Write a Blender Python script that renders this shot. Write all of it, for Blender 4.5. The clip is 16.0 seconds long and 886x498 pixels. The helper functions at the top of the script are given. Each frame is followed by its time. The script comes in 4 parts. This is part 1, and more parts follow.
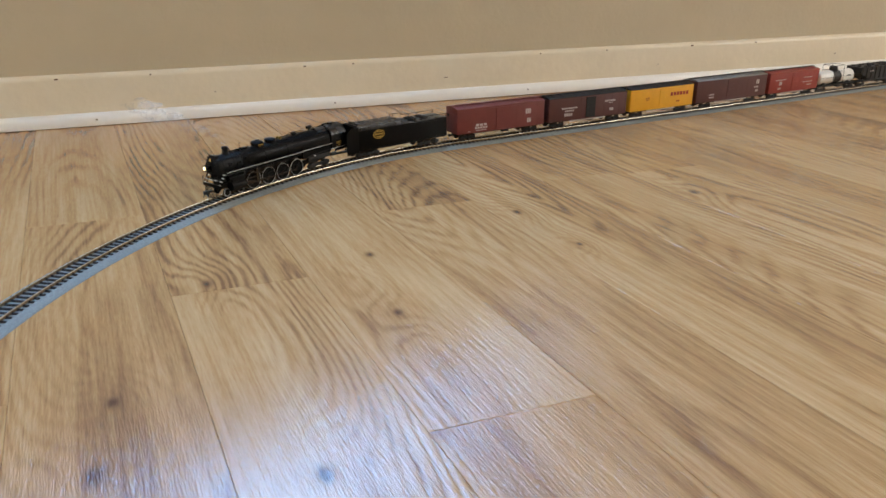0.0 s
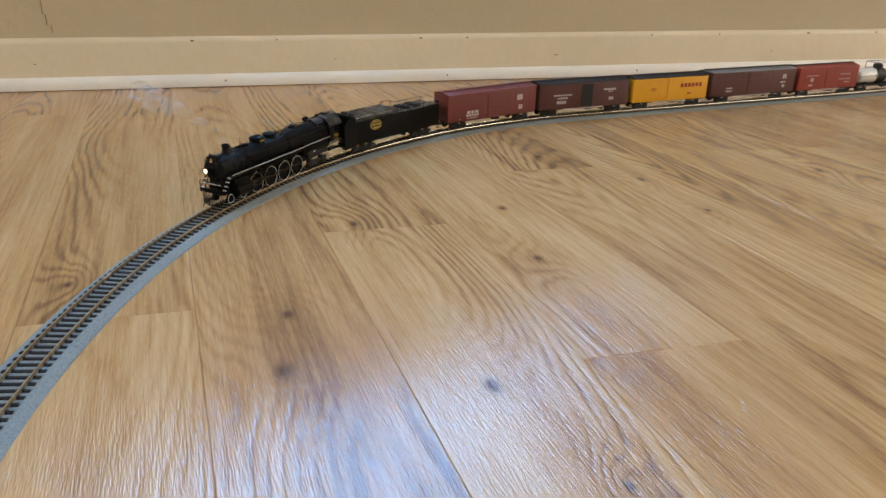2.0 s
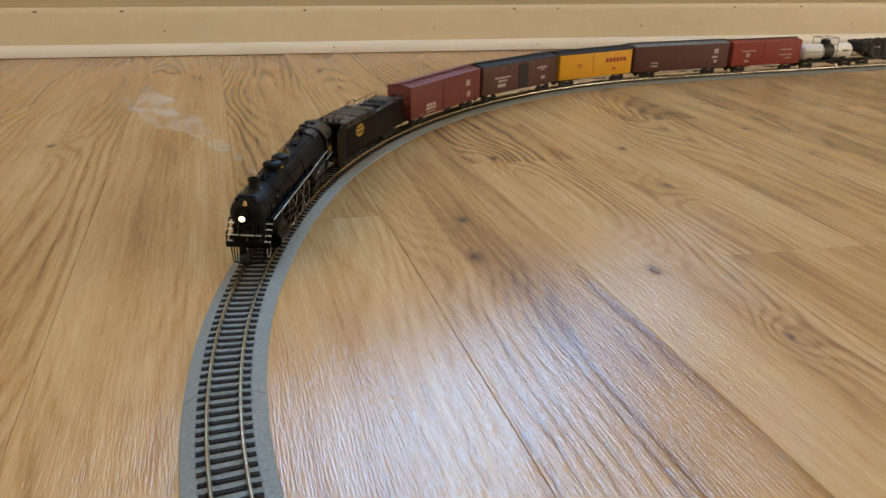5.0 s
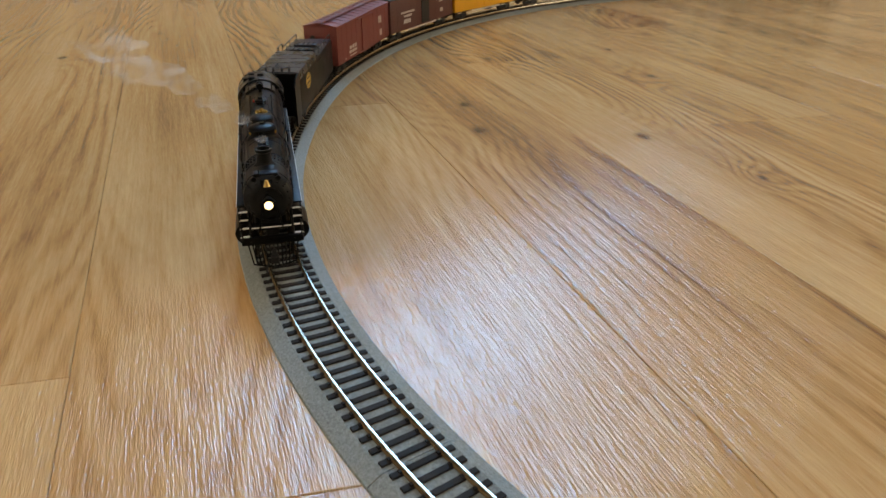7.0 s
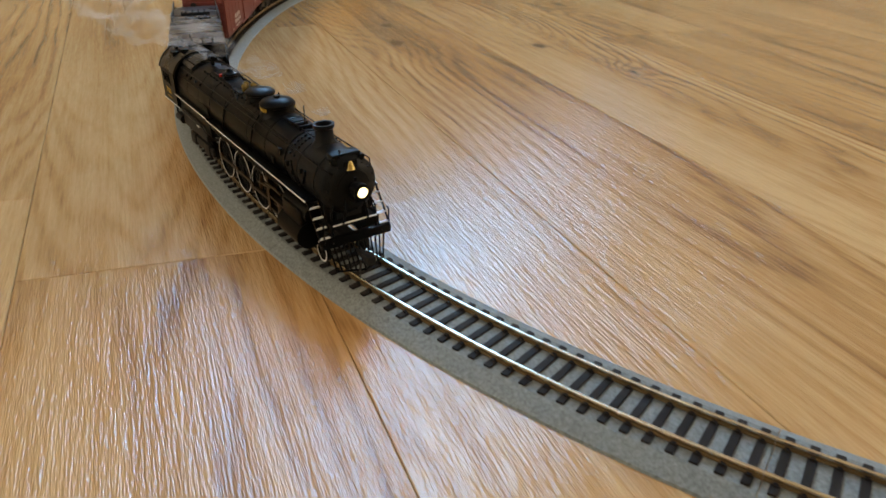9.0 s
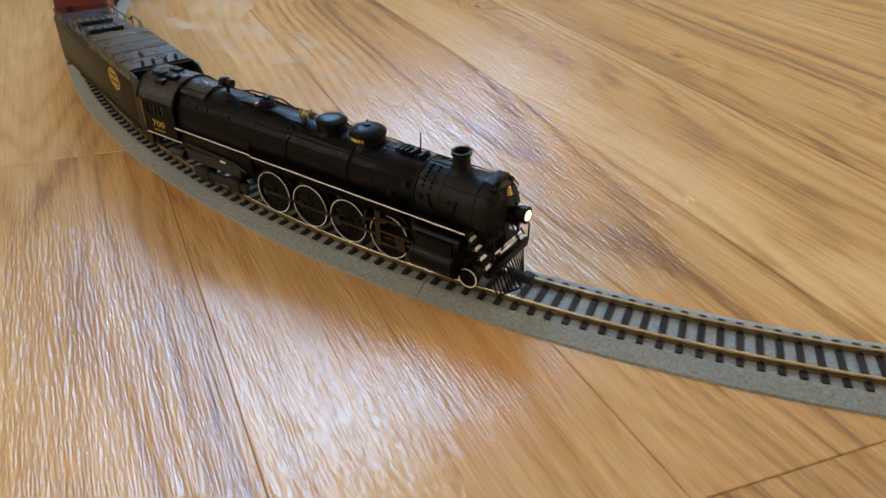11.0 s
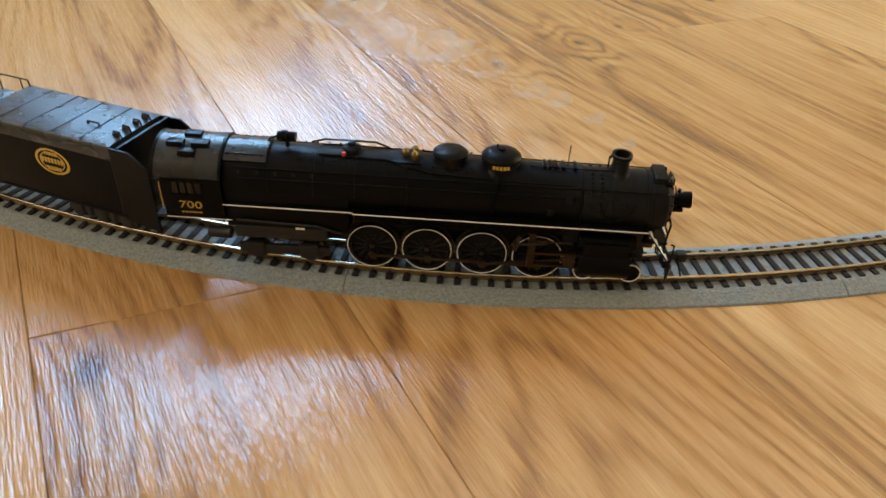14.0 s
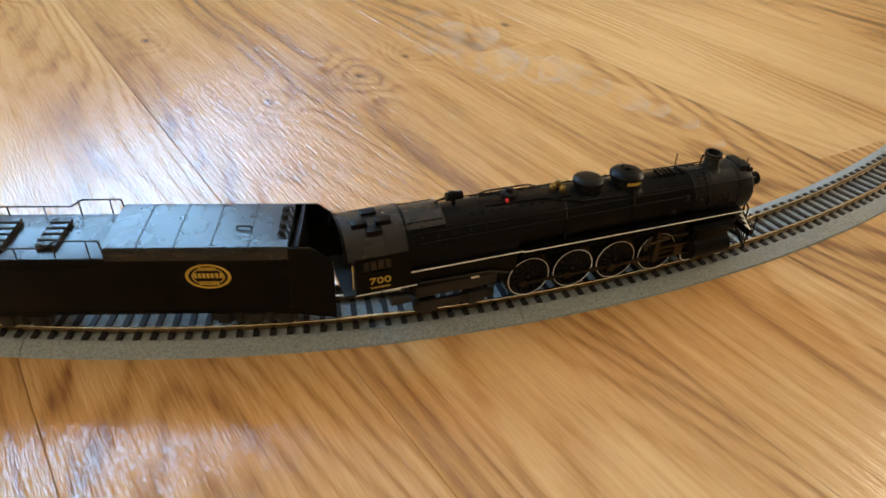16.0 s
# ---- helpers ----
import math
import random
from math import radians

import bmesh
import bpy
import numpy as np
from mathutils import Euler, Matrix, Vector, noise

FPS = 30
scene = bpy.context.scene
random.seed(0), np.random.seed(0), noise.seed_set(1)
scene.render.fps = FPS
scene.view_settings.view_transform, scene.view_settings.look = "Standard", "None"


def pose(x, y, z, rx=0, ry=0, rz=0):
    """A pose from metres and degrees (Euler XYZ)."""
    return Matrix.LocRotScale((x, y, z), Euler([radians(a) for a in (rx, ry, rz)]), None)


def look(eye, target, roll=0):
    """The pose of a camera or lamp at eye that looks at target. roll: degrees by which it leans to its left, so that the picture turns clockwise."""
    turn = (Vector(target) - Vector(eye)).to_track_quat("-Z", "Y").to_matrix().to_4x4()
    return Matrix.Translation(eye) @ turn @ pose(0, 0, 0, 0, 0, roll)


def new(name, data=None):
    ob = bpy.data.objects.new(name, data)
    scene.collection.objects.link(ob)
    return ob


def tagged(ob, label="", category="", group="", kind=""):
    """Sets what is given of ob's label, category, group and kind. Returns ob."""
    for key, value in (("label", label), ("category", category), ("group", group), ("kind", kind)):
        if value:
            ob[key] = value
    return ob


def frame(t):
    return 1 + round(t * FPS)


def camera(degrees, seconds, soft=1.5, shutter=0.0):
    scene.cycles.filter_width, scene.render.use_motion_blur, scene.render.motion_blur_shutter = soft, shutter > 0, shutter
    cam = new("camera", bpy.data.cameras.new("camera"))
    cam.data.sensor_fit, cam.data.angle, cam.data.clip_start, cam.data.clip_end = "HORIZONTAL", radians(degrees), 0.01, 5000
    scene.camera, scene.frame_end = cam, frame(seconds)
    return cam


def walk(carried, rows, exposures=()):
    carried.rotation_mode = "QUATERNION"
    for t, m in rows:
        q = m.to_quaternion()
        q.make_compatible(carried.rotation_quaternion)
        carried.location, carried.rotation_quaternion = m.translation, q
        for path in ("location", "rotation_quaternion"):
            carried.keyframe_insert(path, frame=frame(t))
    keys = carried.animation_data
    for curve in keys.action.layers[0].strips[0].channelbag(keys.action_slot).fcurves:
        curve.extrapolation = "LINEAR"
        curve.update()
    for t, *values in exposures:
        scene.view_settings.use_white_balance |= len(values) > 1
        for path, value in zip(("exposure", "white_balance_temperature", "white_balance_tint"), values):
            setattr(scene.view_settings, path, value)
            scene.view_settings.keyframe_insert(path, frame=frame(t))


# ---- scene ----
cam = camera(62.0, 16.0, soft=1.5, shutter=0.3)
PATH = [
    (0, (-0.3203, -0.1958, 0.2956), (-0.0018, 0.6728, -0.0839), -0.106),
    (0.5, (-0.3402, -0.2004, 0.2842), (-0.0481, 0.6764, -0.0978), 0.131),
    (1, (-0.3594, -0.2057, 0.2784), (-0.0896, 0.6754, -0.1101), 0.653),
    (1.5, (-0.3793, -0.2114, 0.2720), (-0.1326, 0.6758, -0.1179), 0.746),
    (2, (-0.3982, -0.2188, 0.2696), (-0.1678, 0.6724, -0.1212), 1.157),
    (2.5, (-0.4153, -0.2341, 0.2656), (-0.2003, 0.6619, -0.1229), 1.071),
    (3, (-0.4358, -0.2498, 0.2543), (-0.2348, 0.6492, -0.1345), 1.300),
    (3.5, (-0.4566, -0.2611, 0.2499), (-0.2707, 0.6429, -0.1352), 1.523),
    (5.8, (-0.5455, -0.3365, 0.2243), (-0.3688, 0.5503, -0.2026), 0.250),
    (6, (-0.5487, -0.3443, 0.2170), (-0.3706, 0.5386, -0.2173), 0.072),
    (6.5, (-0.5589, -0.3604, 0.2101), (-0.3703, 0.5139, -0.2370), 0.060),
    (7, (-0.5637, -0.3821, 0.2023), (-0.3655, 0.4849, -0.2549), -0.080),
    (7.5, (-0.5665, -0.4082, 0.1956), (-0.3562, 0.4525, -0.2681), -0.282),
    (8, (-0.5638, -0.4384, 0.1841), (-0.3380, 0.4149, -0.2860), 0.046),
    (8.5, (-0.5593, -0.4669, 0.1761), (-0.3233, 0.3803, -0.3000), 0.316),
    (9, (-0.5514, -0.5012, 0.1725), (-0.3100, 0.3407, -0.3102), 0.175),
    (9.2, (-0.5488, -0.5152, 0.1685), (-0.3061, 0.3248, -0.3167), 0.032),
    (11.3, (-0.4863, -0.6505, 0.2018), (-0.1930, 0.1270, -0.3545), 1.364),
    (11.5, (-0.4745, -0.6607, 0.2014), (-0.1702, 0.1102, -0.3582), 2.245),
    (12, (-0.4461, -0.6905, 0.2032), (-0.1292, 0.0740, -0.3582), 2.760),
    (12.5, (-0.4128, -0.7179, 0.2061), (-0.0882, 0.0385, -0.3619), 3.206),
    (13, (-0.3759, -0.7402, 0.2052), (-0.0420, 0.0039, -0.3735), 3.925),
    (13.5, (-0.3405, -0.7622, 0.2067), (-0.0085, -0.0218, -0.3778), 3.500),
    (14, (-0.3065, -0.7831, 0.2126), (0.0225, -0.0424, -0.3733), 2.544),
    (14.5, (-0.2819, -0.7986, 0.2116), (0.0664, -0.0677, -0.3752), 2.910),
    (15, (-0.2457, -0.8131, 0.2160), (0.1220, -0.0930, -0.3724), 2.794),
    (15.5, (-0.2187, -0.8271, 0.2251), (0.1645, -0.1111, -0.3585), 2.199),
    (16, (-0.1958, -0.8348, 0.2386), (0.2064, -0.1222, -0.3364), 2.149),
]
walk(cam, [(t, look(e, g, r)) for t, e, g, r in PATH], exposures=[(0.0, 0.42, 6450, 11), (3.5, 0.30, 7500, 11), (7.0, 0.18, 8300, 11), (9.0, 0.24, 8200, 11), (11.3, 0.54, 8000, 11), (16.0, 0.74, 8500, 10)])

# ---- light ----
world = bpy.data.worlds.new("world")
scene.world = world
world.use_nodes = True
wn = world.node_tree
sky = wn.nodes.new("ShaderNodeTexSky")
sky.sky_type, sky.sun_disc = "NISHITA", False
sky.sun_elevation, sky.sun_rotation = radians(48), radians(175)
wn.nodes["Background"].inputs["Strength"].default_value = 0.15
wn.links.new(sky.outputs[0], wn.nodes["Background"].inputs["Color"])

sun = new("sun", bpy.data.lights.new("sun", "SUN"))
sun.data.energy, sun.data.angle, sun.data.color = 2.5, radians(0.5), (1.0, 0.95, 0.86)
sun.matrix_world = look((0.3, -3.0, 3.4), (0, 0, 0))

# window in the wall that carries the skirting: x from WX0 to WX1, z from WZ0 to WZ1
WALL_Y = 1.262
WX0, WX1, WZ0, WZ1 = -0.58, 0.24, 0.76, 2.10
ROOM_X0, ROOM_X1, ROOM_Y0, ROOM_H = -2.3, 3.4, -4.3, 2.44


def window_lamp(name, m, w, h, power, color):
    ob = new(name, bpy.data.lights.new(name, "AREA"))
    ob.data.shape, ob.data.size, ob.data.size_y = "RECTANGLE", w, h
    ob.data.energy, ob.data.color = power, color
    ob.matrix_world = m
    return ob


window_lamp("window_light", look(((WX0 + WX1) / 2, WALL_Y + 0.14, (WZ0 + WZ1) / 2), ((WX0 + WX1) / 2, 0.0, (WZ0 + WZ1) / 2 - 0.35)),
            WX1 - WX0, WZ1 - WZ0, 44.0, (0.21, 0.51, 1.0))
# second window, in the wall at the west end: unseen, assumed to brighten the left
SY0, SY1, SZ0, SZ1 = -1.3, 0.3, 0.7, 2.1
window_lamp("window_light", look((ROOM_X0 - 0.12, (SY0 + SY1) / 2, (SZ0 + SZ1) / 2), (0.0, (SY0 + SY1) / 2 + 0.3, 0.5)),
            SY1 - SY0, SZ1 - SZ0, 17.0, (1.0, 0.94, 0.84))
# third window, in the wall at the east end: unseen, added as warm fill
EY0, EY1 = -1.9, 0.3
window_lamp("window_light", look((ROOM_X1 + 0.12, (EY0 + EY1) / 2, (SZ0 + SZ1) / 2), (0.0, (EY0 + EY1) / 2 + 0.2, 0.3)),
            EY1 - EY0, SZ1 - SZ0, 46.0, (1.0, 0.93, 0.82))


# ---- materials ----
def material(name, color=(0.5, 0.5, 0.5), rough=0.5, metal=0.0, vary=0.12, scale=40.0, bump=0.0, bump_scale=200.0, emit=0.0, coat=0.0):
    m = bpy.data.materials.new(name)
    m.use_nodes = True
    nt = m.node_tree
    b = nt.nodes["Principled BSDF"]
    b.inputs["Roughness"].default_value, b.inputs["Metallic"].default_value = rough, metal
    b.inputs["Coat Weight"].default_value = coat
    co = nt.nodes.new("ShaderNodeTexCoord")
    n1, n2 = nt.nodes.new("ShaderNodeTexNoise"), nt.nodes.new("ShaderNodeTexNoise")
    for n, s in ((n1, scale), (n2, scale * 9)):
        n.inputs["Scale"].default_value = s
        n.inputs["Detail"].default_value = 4
        nt.links.new(co.outputs["Object"], n.inputs["Vector"])
    add = nt.nodes.new("ShaderNodeMath")
    add.operation = "MULTIPLY_ADD"
    nt.links.new(n2.outputs["Fac"], add.inputs[0])
    add.inputs[1].default_value = 0.4
    nt.links.new(n1.outputs["Fac"], add.inputs[2])
    ramp = nt.nodes.new("ShaderNodeMapRange")
    ramp.inputs["From Min"].default_value, ramp.inputs["From Max"].default_value = 0.4, 1.0
    ramp.inputs["To Min"].default_value, ramp.inputs["To Max"].default_value = 1 - vary, 1 + vary
    nt.links.new(add.outputs[0], ramp.inputs["Value"])
    mul = nt.nodes.new("ShaderNodeVectorMath")
    mul.operation = "SCALE"
    mul.inputs[0].default_value = color
    nt.links.new(ramp.outputs[0], mul.inputs["Scale"])
    nt.links.new(mul.outputs[0], b.inputs["Base Color"])
    rr = nt.nodes.new("ShaderNodeMapRange")
    rr.inputs["To Min"].default_value, rr.inputs["To Max"].default_value = rough * 0.85, min(1.0, rough * 1.2)
    nt.links.new(n1.outputs["Fac"], rr.inputs["Value"])
    nt.links.new(rr.outputs[0], b.inputs["Roughness"])
    if bump:
        n3 = nt.nodes.new("ShaderNodeTexNoise")
        n3.inputs["Scale"].default_value, n3.inputs["Detail"].default_value = bump_scale, 5
        nt.links.new(co.outputs["Object"], n3.inputs["Vector"])
        bp = nt.nodes.new("ShaderNodeBump")
        bp.inputs["Strength"].default_value, bp.inputs["Distance"].default_value = bump, 0.3 / bump_scale
        nt.links.new(n3.outputs["Fac"], bp.inputs["Height"])
        nt.links.new(bp.outputs[0], b.inputs["Normal"])
    if emit:
        b.inputs["Emission Color"].default_value = (*color, 1)
        b.inputs["Emission Strength"].default_value = emit
    return m


# knots of the floor: place along and across the boards, size
KNOTS = [(-.312, .477, 7), (-.387, .295, 6), (-.394, .215, 9), (-.159, .358, 6), (-.149, .493, 6), (-.263, .168, 8),
         (.052, .560, 6), (.070, .443, 4), (-.348, -.542, 11), (-.057, -.307, 5), (.027, -.286, 5), (.082, -.261, 4),
         (-.117, -.132, 4), (.211, -.223, 5), (-.813, .601, 7), (.30, .55, 7), (-.56, .385, 5), (-.22, .06, 4)]


def wood_floor():
    m = bpy.data.materials.new("oak_boards")
    m.use_nodes = True
    nt = m.node_tree
    N, L = nt.nodes.new, nt.links.new
    b = nt.nodes["Principled BSDF"]

    def math_node(op, a, c=None, d=None):
        n = N("ShaderNodeMath")
        n.operation = op
        for i, v in enumerate((a, c, d)):
            if v is None:
                continue
            if isinstance(v, (int, float)):
                n.inputs[i].default_value = v
            else:
                L(v, n.inputs[i])
        return n.outputs[0]

    geo, info = N("ShaderNodeNewGeometry"), N("ShaderNodeObjectInfo")
    sep = N("ShaderNodeSeparateXYZ")
    L(geo.outputs["Position"], sep.inputs[0])
    x, y = sep.outputs[0], sep.outputs[1]
    u = math_node("MULTIPLY_ADD", y, SHEAR, x)
    rnd = math_node("MULTIPLY", info.outputs["Random"], 37.0)

    def grain(su, sv, detail, rough=0.55, off=0.0):
        c = N("ShaderNodeCombineXYZ")
        L(math_node("MULTIPLY", u, su), c.inputs[0])
        L(math_node("MULTIPLY", y, sv), c.inputs[1])
        L(math_node("ADD", rnd, off), c.inputs[2])
        n = N("ShaderNodeTexNoise")
        n.inputs["Scale"].default_value, n.inputs["Detail"].default_value, n.inputs["Roughness"].default_value = 1.0, detail, rough
        L(c.outputs[0], n.inputs["Vector"])
        return n.outputs["Fac"]

    # knots: how near the closest is, and how the grain flows round it
    near, bend = None, None
    for kx, ky, size in KNOTS:
        dx = math_node("ADD", x, -kx)
        dy = math_node("ADD", y, -ky)
        d2 = math_node("ADD", math_node("POWER", math_node("MULTIPLY", dx, 1000.0 / size), 2), math_node("POWER", math_node("MULTIPLY", dy, 620.0 / size), 2))
        g = math_node("EXPONENT", math_node("MULTIPLY", d2, -2.0))
        wide = math_node("EXPONENT", math_node("MULTIPLY", d2, -0.045))
        near = g if near is None else math_node("ADD", near, g)
        bend = wide if bend is None else math_node("ADD", bend, wide)
    # each board is a flat cut through a log: its growth rings close into long arches where the cut runs near the pith
    local = math_node("MULTIPLY_ADD", math_node("FRACT", math_node("MULTIPLY_ADD", u, 1 / PLANK_W, 0.0455 / PLANK_W)), PLANK_W, -PLANK_W / 2)
    along = grain(0.0, 0.75, 1, 0.5, 41.0)
    wander = grain(0.0, 1.6, 1, 0.5, 53.0)
    depth = math_node("MULTIPLY_ADD", along, 0.30, -0.085)
    across = math_node("ADD", local, math_node("MULTIPLY_ADD", wander, 0.09, math_node("MULTIPLY_ADD", info.outputs["Random"], 0.09, -0.09)))
    radius = math_node("SQRT", math_node("ADD", math_node("POWER", math_node("MULTIPLY", across, 1.15), 2), math_node("POWER", depth, 2)))
    low = grain(16.0, 1.5, 2, 0.5)
    mid = grain(75.0, 9.0, 3, 0.6, 3.0)
    radius = math_node("ADD", radius, math_node("ADD", math_node("MULTIPLY", low, 0.030), math_node("MULTIPLY", mid, 0.0085)))
    radius = math_node("MULTIPLY_ADD", bend, 0.024, radius)
    wave = math_node("MULTIPLY_ADD", math_node("SINE", math_node("MULTIPLY", radius, 800.0)), 0.5, 0.5)
    amount = math_node("MINIMUM", math_node("MAXIMUM", math_node("MULTIPLY_ADD", grain(9.0, 1.4, 2, 0.55, 29.0), 4.5, -1.60), 0.10), 1.25)
    rings = math_node("MULTIPLY", math_node("POWER", wave, 2.0), amount)
    rings = math_node("MULTIPLY", rings, math_node("MULTIPLY_ADD", grain(240.0, 16.0, 3, 0.6, 61.0), 1.8, 0.1))
    pores = grain(760.0, 66.0, 2, 0.6, 7.0)
    fibre = grain(330.0, 8.0, 5, 0.65, 11.0)
    streak = grain(70.0, 2.6, 4, 0.6, 15.0)
    patch = grain(10.0, 1.8, 3, 0.5, 19.0)

    ramp = N("ShaderNodeValToRGB")
    ramp.color_ramp.elements[0].position, ramp.color_ramp.elements[0].color = 0.18, (0.205, 0.094, 0.036, 1)
    ramp.color_ramp.elements[1].position, ramp.color_ramp.elements[1].color = 0.85, (0.60, 0.375, 0.175, 1)
    e = ramp.color_ramp.elements.new(0.52)
    e.color = (0.455, 0.240, 0.092, 1)
    def centred(v, k):
        return math_node("MULTIPLY", math_node("SUBTRACT", v, 0.5), k)

    tone = math_node("ADD", math_node("MULTIPLY_ADD", bend, -0.07, math_node("MULTIPLY_ADD", rings, -0.23, 0.05)), centred(fibre, 0.66))
    for extra in (centred(patch, 0.75), centred(streak, 0.40), centred(pores, 0.32), centred(info.outputs["Random"], 0.18)):
        tone = math_node("ADD", tone, extra)
    vein = math_node("MULTIPLY", math_node("POWER", grain(16.0, 0.8, 3, 0.6, 23.0), 6.0), -4.0)
    tone = math_node("ADD", math_node("ADD", tone, math_node("MAXIMUM", vein, -0.15)), 0.64)
    L(tone, ramp.inputs[0])
    mix = N("ShaderNodeMixRGB")
    mix.inputs[2].default_value = (0.075, 0.030, 0.016, 1)
    L(math_node("MINIMUM", math_node("MULTIPLY", math_node("MULTIPLY", near, fibre), 1.9), 0.9), mix.inputs[0])
    L(ramp.outputs[0], mix.inputs[1])
    L(mix.outputs[0], b.inputs["Base Color"])
    L(math_node("MULTIPLY_ADD", streak, 0.14, 0.09), b.inputs["Roughness"])
    b.inputs["Specular IOR Level"].default_value = 0.78
    emboss = math_node("ADD", math_node("MULTIPLY", rings, -0.55), math_node("MULTIPLY", pores, 1.7))
    bp = N("ShaderNodeBump")
    bp.inputs["Strength"].default_value, bp.inputs["Distance"].default_value = 0.85, 0.00040
    L(emboss, bp.inputs["Height"])
    L(bp.outputs[0], b.inputs["Normal"])
    return m


def ballast_mat():
    m = material("grey_roadbed", (0.205, 0.225, 0.218), 0.9, 0, 0.42, 800, 1.0, 900)
    return m


SHEAR = 0.102
PLANK_W, PLANK_L = 0.12615, 1.22
M_FLOOR = wood_floor()
M_WALL = material("tan_wall_paint", (0.545, 0.465, 0.32), 0.55, 0, 0.05, 3, 0.25, 120)
M_BASE = material("cream_skirting_paint", (0.74, 0.65, 0.48), 0.40, 0, 0.06, 5, 0.2, 60)
M_SHOE = material("white_gloss_paint", (0.84, 0.82, 0.76), 0.30, 0, 0.05, 8, 0.15, 70)
M_CEIL = material("white_ceiling_paint", (0.80, 0.79, 0.75), 0.8, 0, 0.04, 3)
M_DIRT = material("dark_chip", (0.16, 0.10, 0.06), 0.8)
M_BALLAST = ballast_mat()
M_TIE = material("black_brown_tie", (0.022, 0.019, 0.018), 0.6, 0, 0.3, 300)
M_RAIL = material("nickel_rail_head", (0.72, 0.66, 0.54), 0.25, 1.0, 0.1, 60)
M_RAILSIDE = material("brown_rail_side", (0.20, 0.13, 0.06), 0.45, 0.7, 0.2, 200)
M_BLACK = material("satin_black_paint", (0.0024, 0.0025, 0.0028), 0.33, 0, 0.3, 90, 0.1, 1500)
M_SMOKEBOX = material("graphite_grey_paint", (0.010, 0.0105, 0.011), 0.42, 0, 0.3, 90, 0.1, 1500)
# lighter, bluish black for upper faces: window sheen put into the colour
M_ROOFBLACK = material("dusty_black_paint", (0.010, 0.011, 0.0125), 0.27, 0, 0.2, 60)
M_WHITE = material("white_stripe", (0.80, 0.80, 0.78), 0.4)
M_GOLD = material("dull_gold_lettering", (0.50, 0.32, 0.055), 0.5)
M_BRASS = material("brass", (0.50, 0.36, 0.14), 0.3, 1.0)
M_DULLBRASS = material("dull_brass", (0.20, 0.14, 0.05), 0.35, 1.0)
M_STEEL = material("dull_steel_rod", (0.050, 0.038, 0.028), 0.4, 0.9, 0.2, 300)
M_WHEEL = material("black_wheel", (0.005, 0.005, 0.005), 0.5)
M_LAMP = material("lit_headlight", (1.0, 0.84, 0.46), 0.3, emit=2.4)
for dull in (M_BLACK, M_WHEEL, M_SMOKEBOX, M_TIE):
    dull.node_tree.nodes["Principled BSDF"].inputs["Specular IOR Level"].default_value = 0.11
M_GLASS = bpy.data.materials.new("window_glass")
M_GLASS.use_nodes = True
M_GLASS.node_tree.nodes["Principled BSDF"].inputs["Transmission Weight"].default_value = 1.0
M_GLASS.node_tree.nodes["Principled BSDF"].inputs["Roughness"].default_value = 0.0
M_CABGLASS = material("dull_cab_glass", (0.02, 0.021, 0.022), 0.15, 0, 0.1, 60)
M_RED = material("red_valve_handle", (0.55, 0.02, 0.015), 0.4)
M_OXIDE = material("oxide_red_car_paint", (0.155, 0.030, 0.024), 0.5, 0, 0.12, 60)
M_BROWN = material("brown_car_paint", (0.085, 0.026, 0.022), 0.5, 0, 0.12, 60)
M_DARKBROWN = material("dark_brown_car_paint", (0.090, 0.028, 0.024), 0.5, 0, 0.12, 60)
M_REDCAR = material("bright_oxide_car_paint", (0.26, 0.035, 0.022), 0.5, 0, 0.12, 60)
M_YELLOW = material("yellow_car_paint", (0.74, 0.37, 0.018), 0.45, 0, 0.08, 60)
M_GREYROOF = material("galvanised_roof_grey", (0.20, 0.21, 0.22), 0.4, 0.4, 0.12, 60)
M_TANKWHITE = material("white_tank_paint", (0.72, 0.71, 0.66), 0.35, 0, 0.06, 60)
M_UNDER = material("black_underframe", (0.005, 0.005, 0.005), 0.6)
M_LETTER = material("pale_lettering", (0.52, 0.47, 0.44), 0.6)
M_REDLETTER = material("dark_red_lettering", (0.30, 0.035, 0.02), 0.6)


# ---- mesh helpers ----
def box(bm, x0, x1, y0, y1, z0, z1, bevel=0.0):
    r = bmesh.ops.create_cube(bm, size=1.0, matrix=Matrix.Translation(((x0 + x1) / 2, (y0 + y1) / 2, (z0 + z1) / 2)) @ Matrix.Diagonal((x1 - x0, y1 - y0, z1 - z0, 1)))
    if bevel:
        edges = list({e for v in r["verts"] for e in v.link_edges})
        bmesh.ops.bevel(bm, geom=edges, offset=bevel, segments=2, affect="EDGES", profile=0.6)


def cyl(bm, p0, p1, r, seg=12, r2=None, caps=True):
    p0, p1 = Vector(p0), Vector(p1)
    d = p1 - p0
    m = Matrix.Translation((p0 + p1) / 2) @ d.to_track_quat("Z", "Y").to_matrix().to_4x4()
    bmesh.ops.create_cone(bm, cap_ends=caps, segments=seg, radius1=r, radius2=r if r2 is None else r2, depth=d.length, matrix=m)


def tube(bm, pts, r, seg=6):
    for a, b in zip(pts[:-1], pts[1:]):
        cyl(bm, a, b, r, seg)


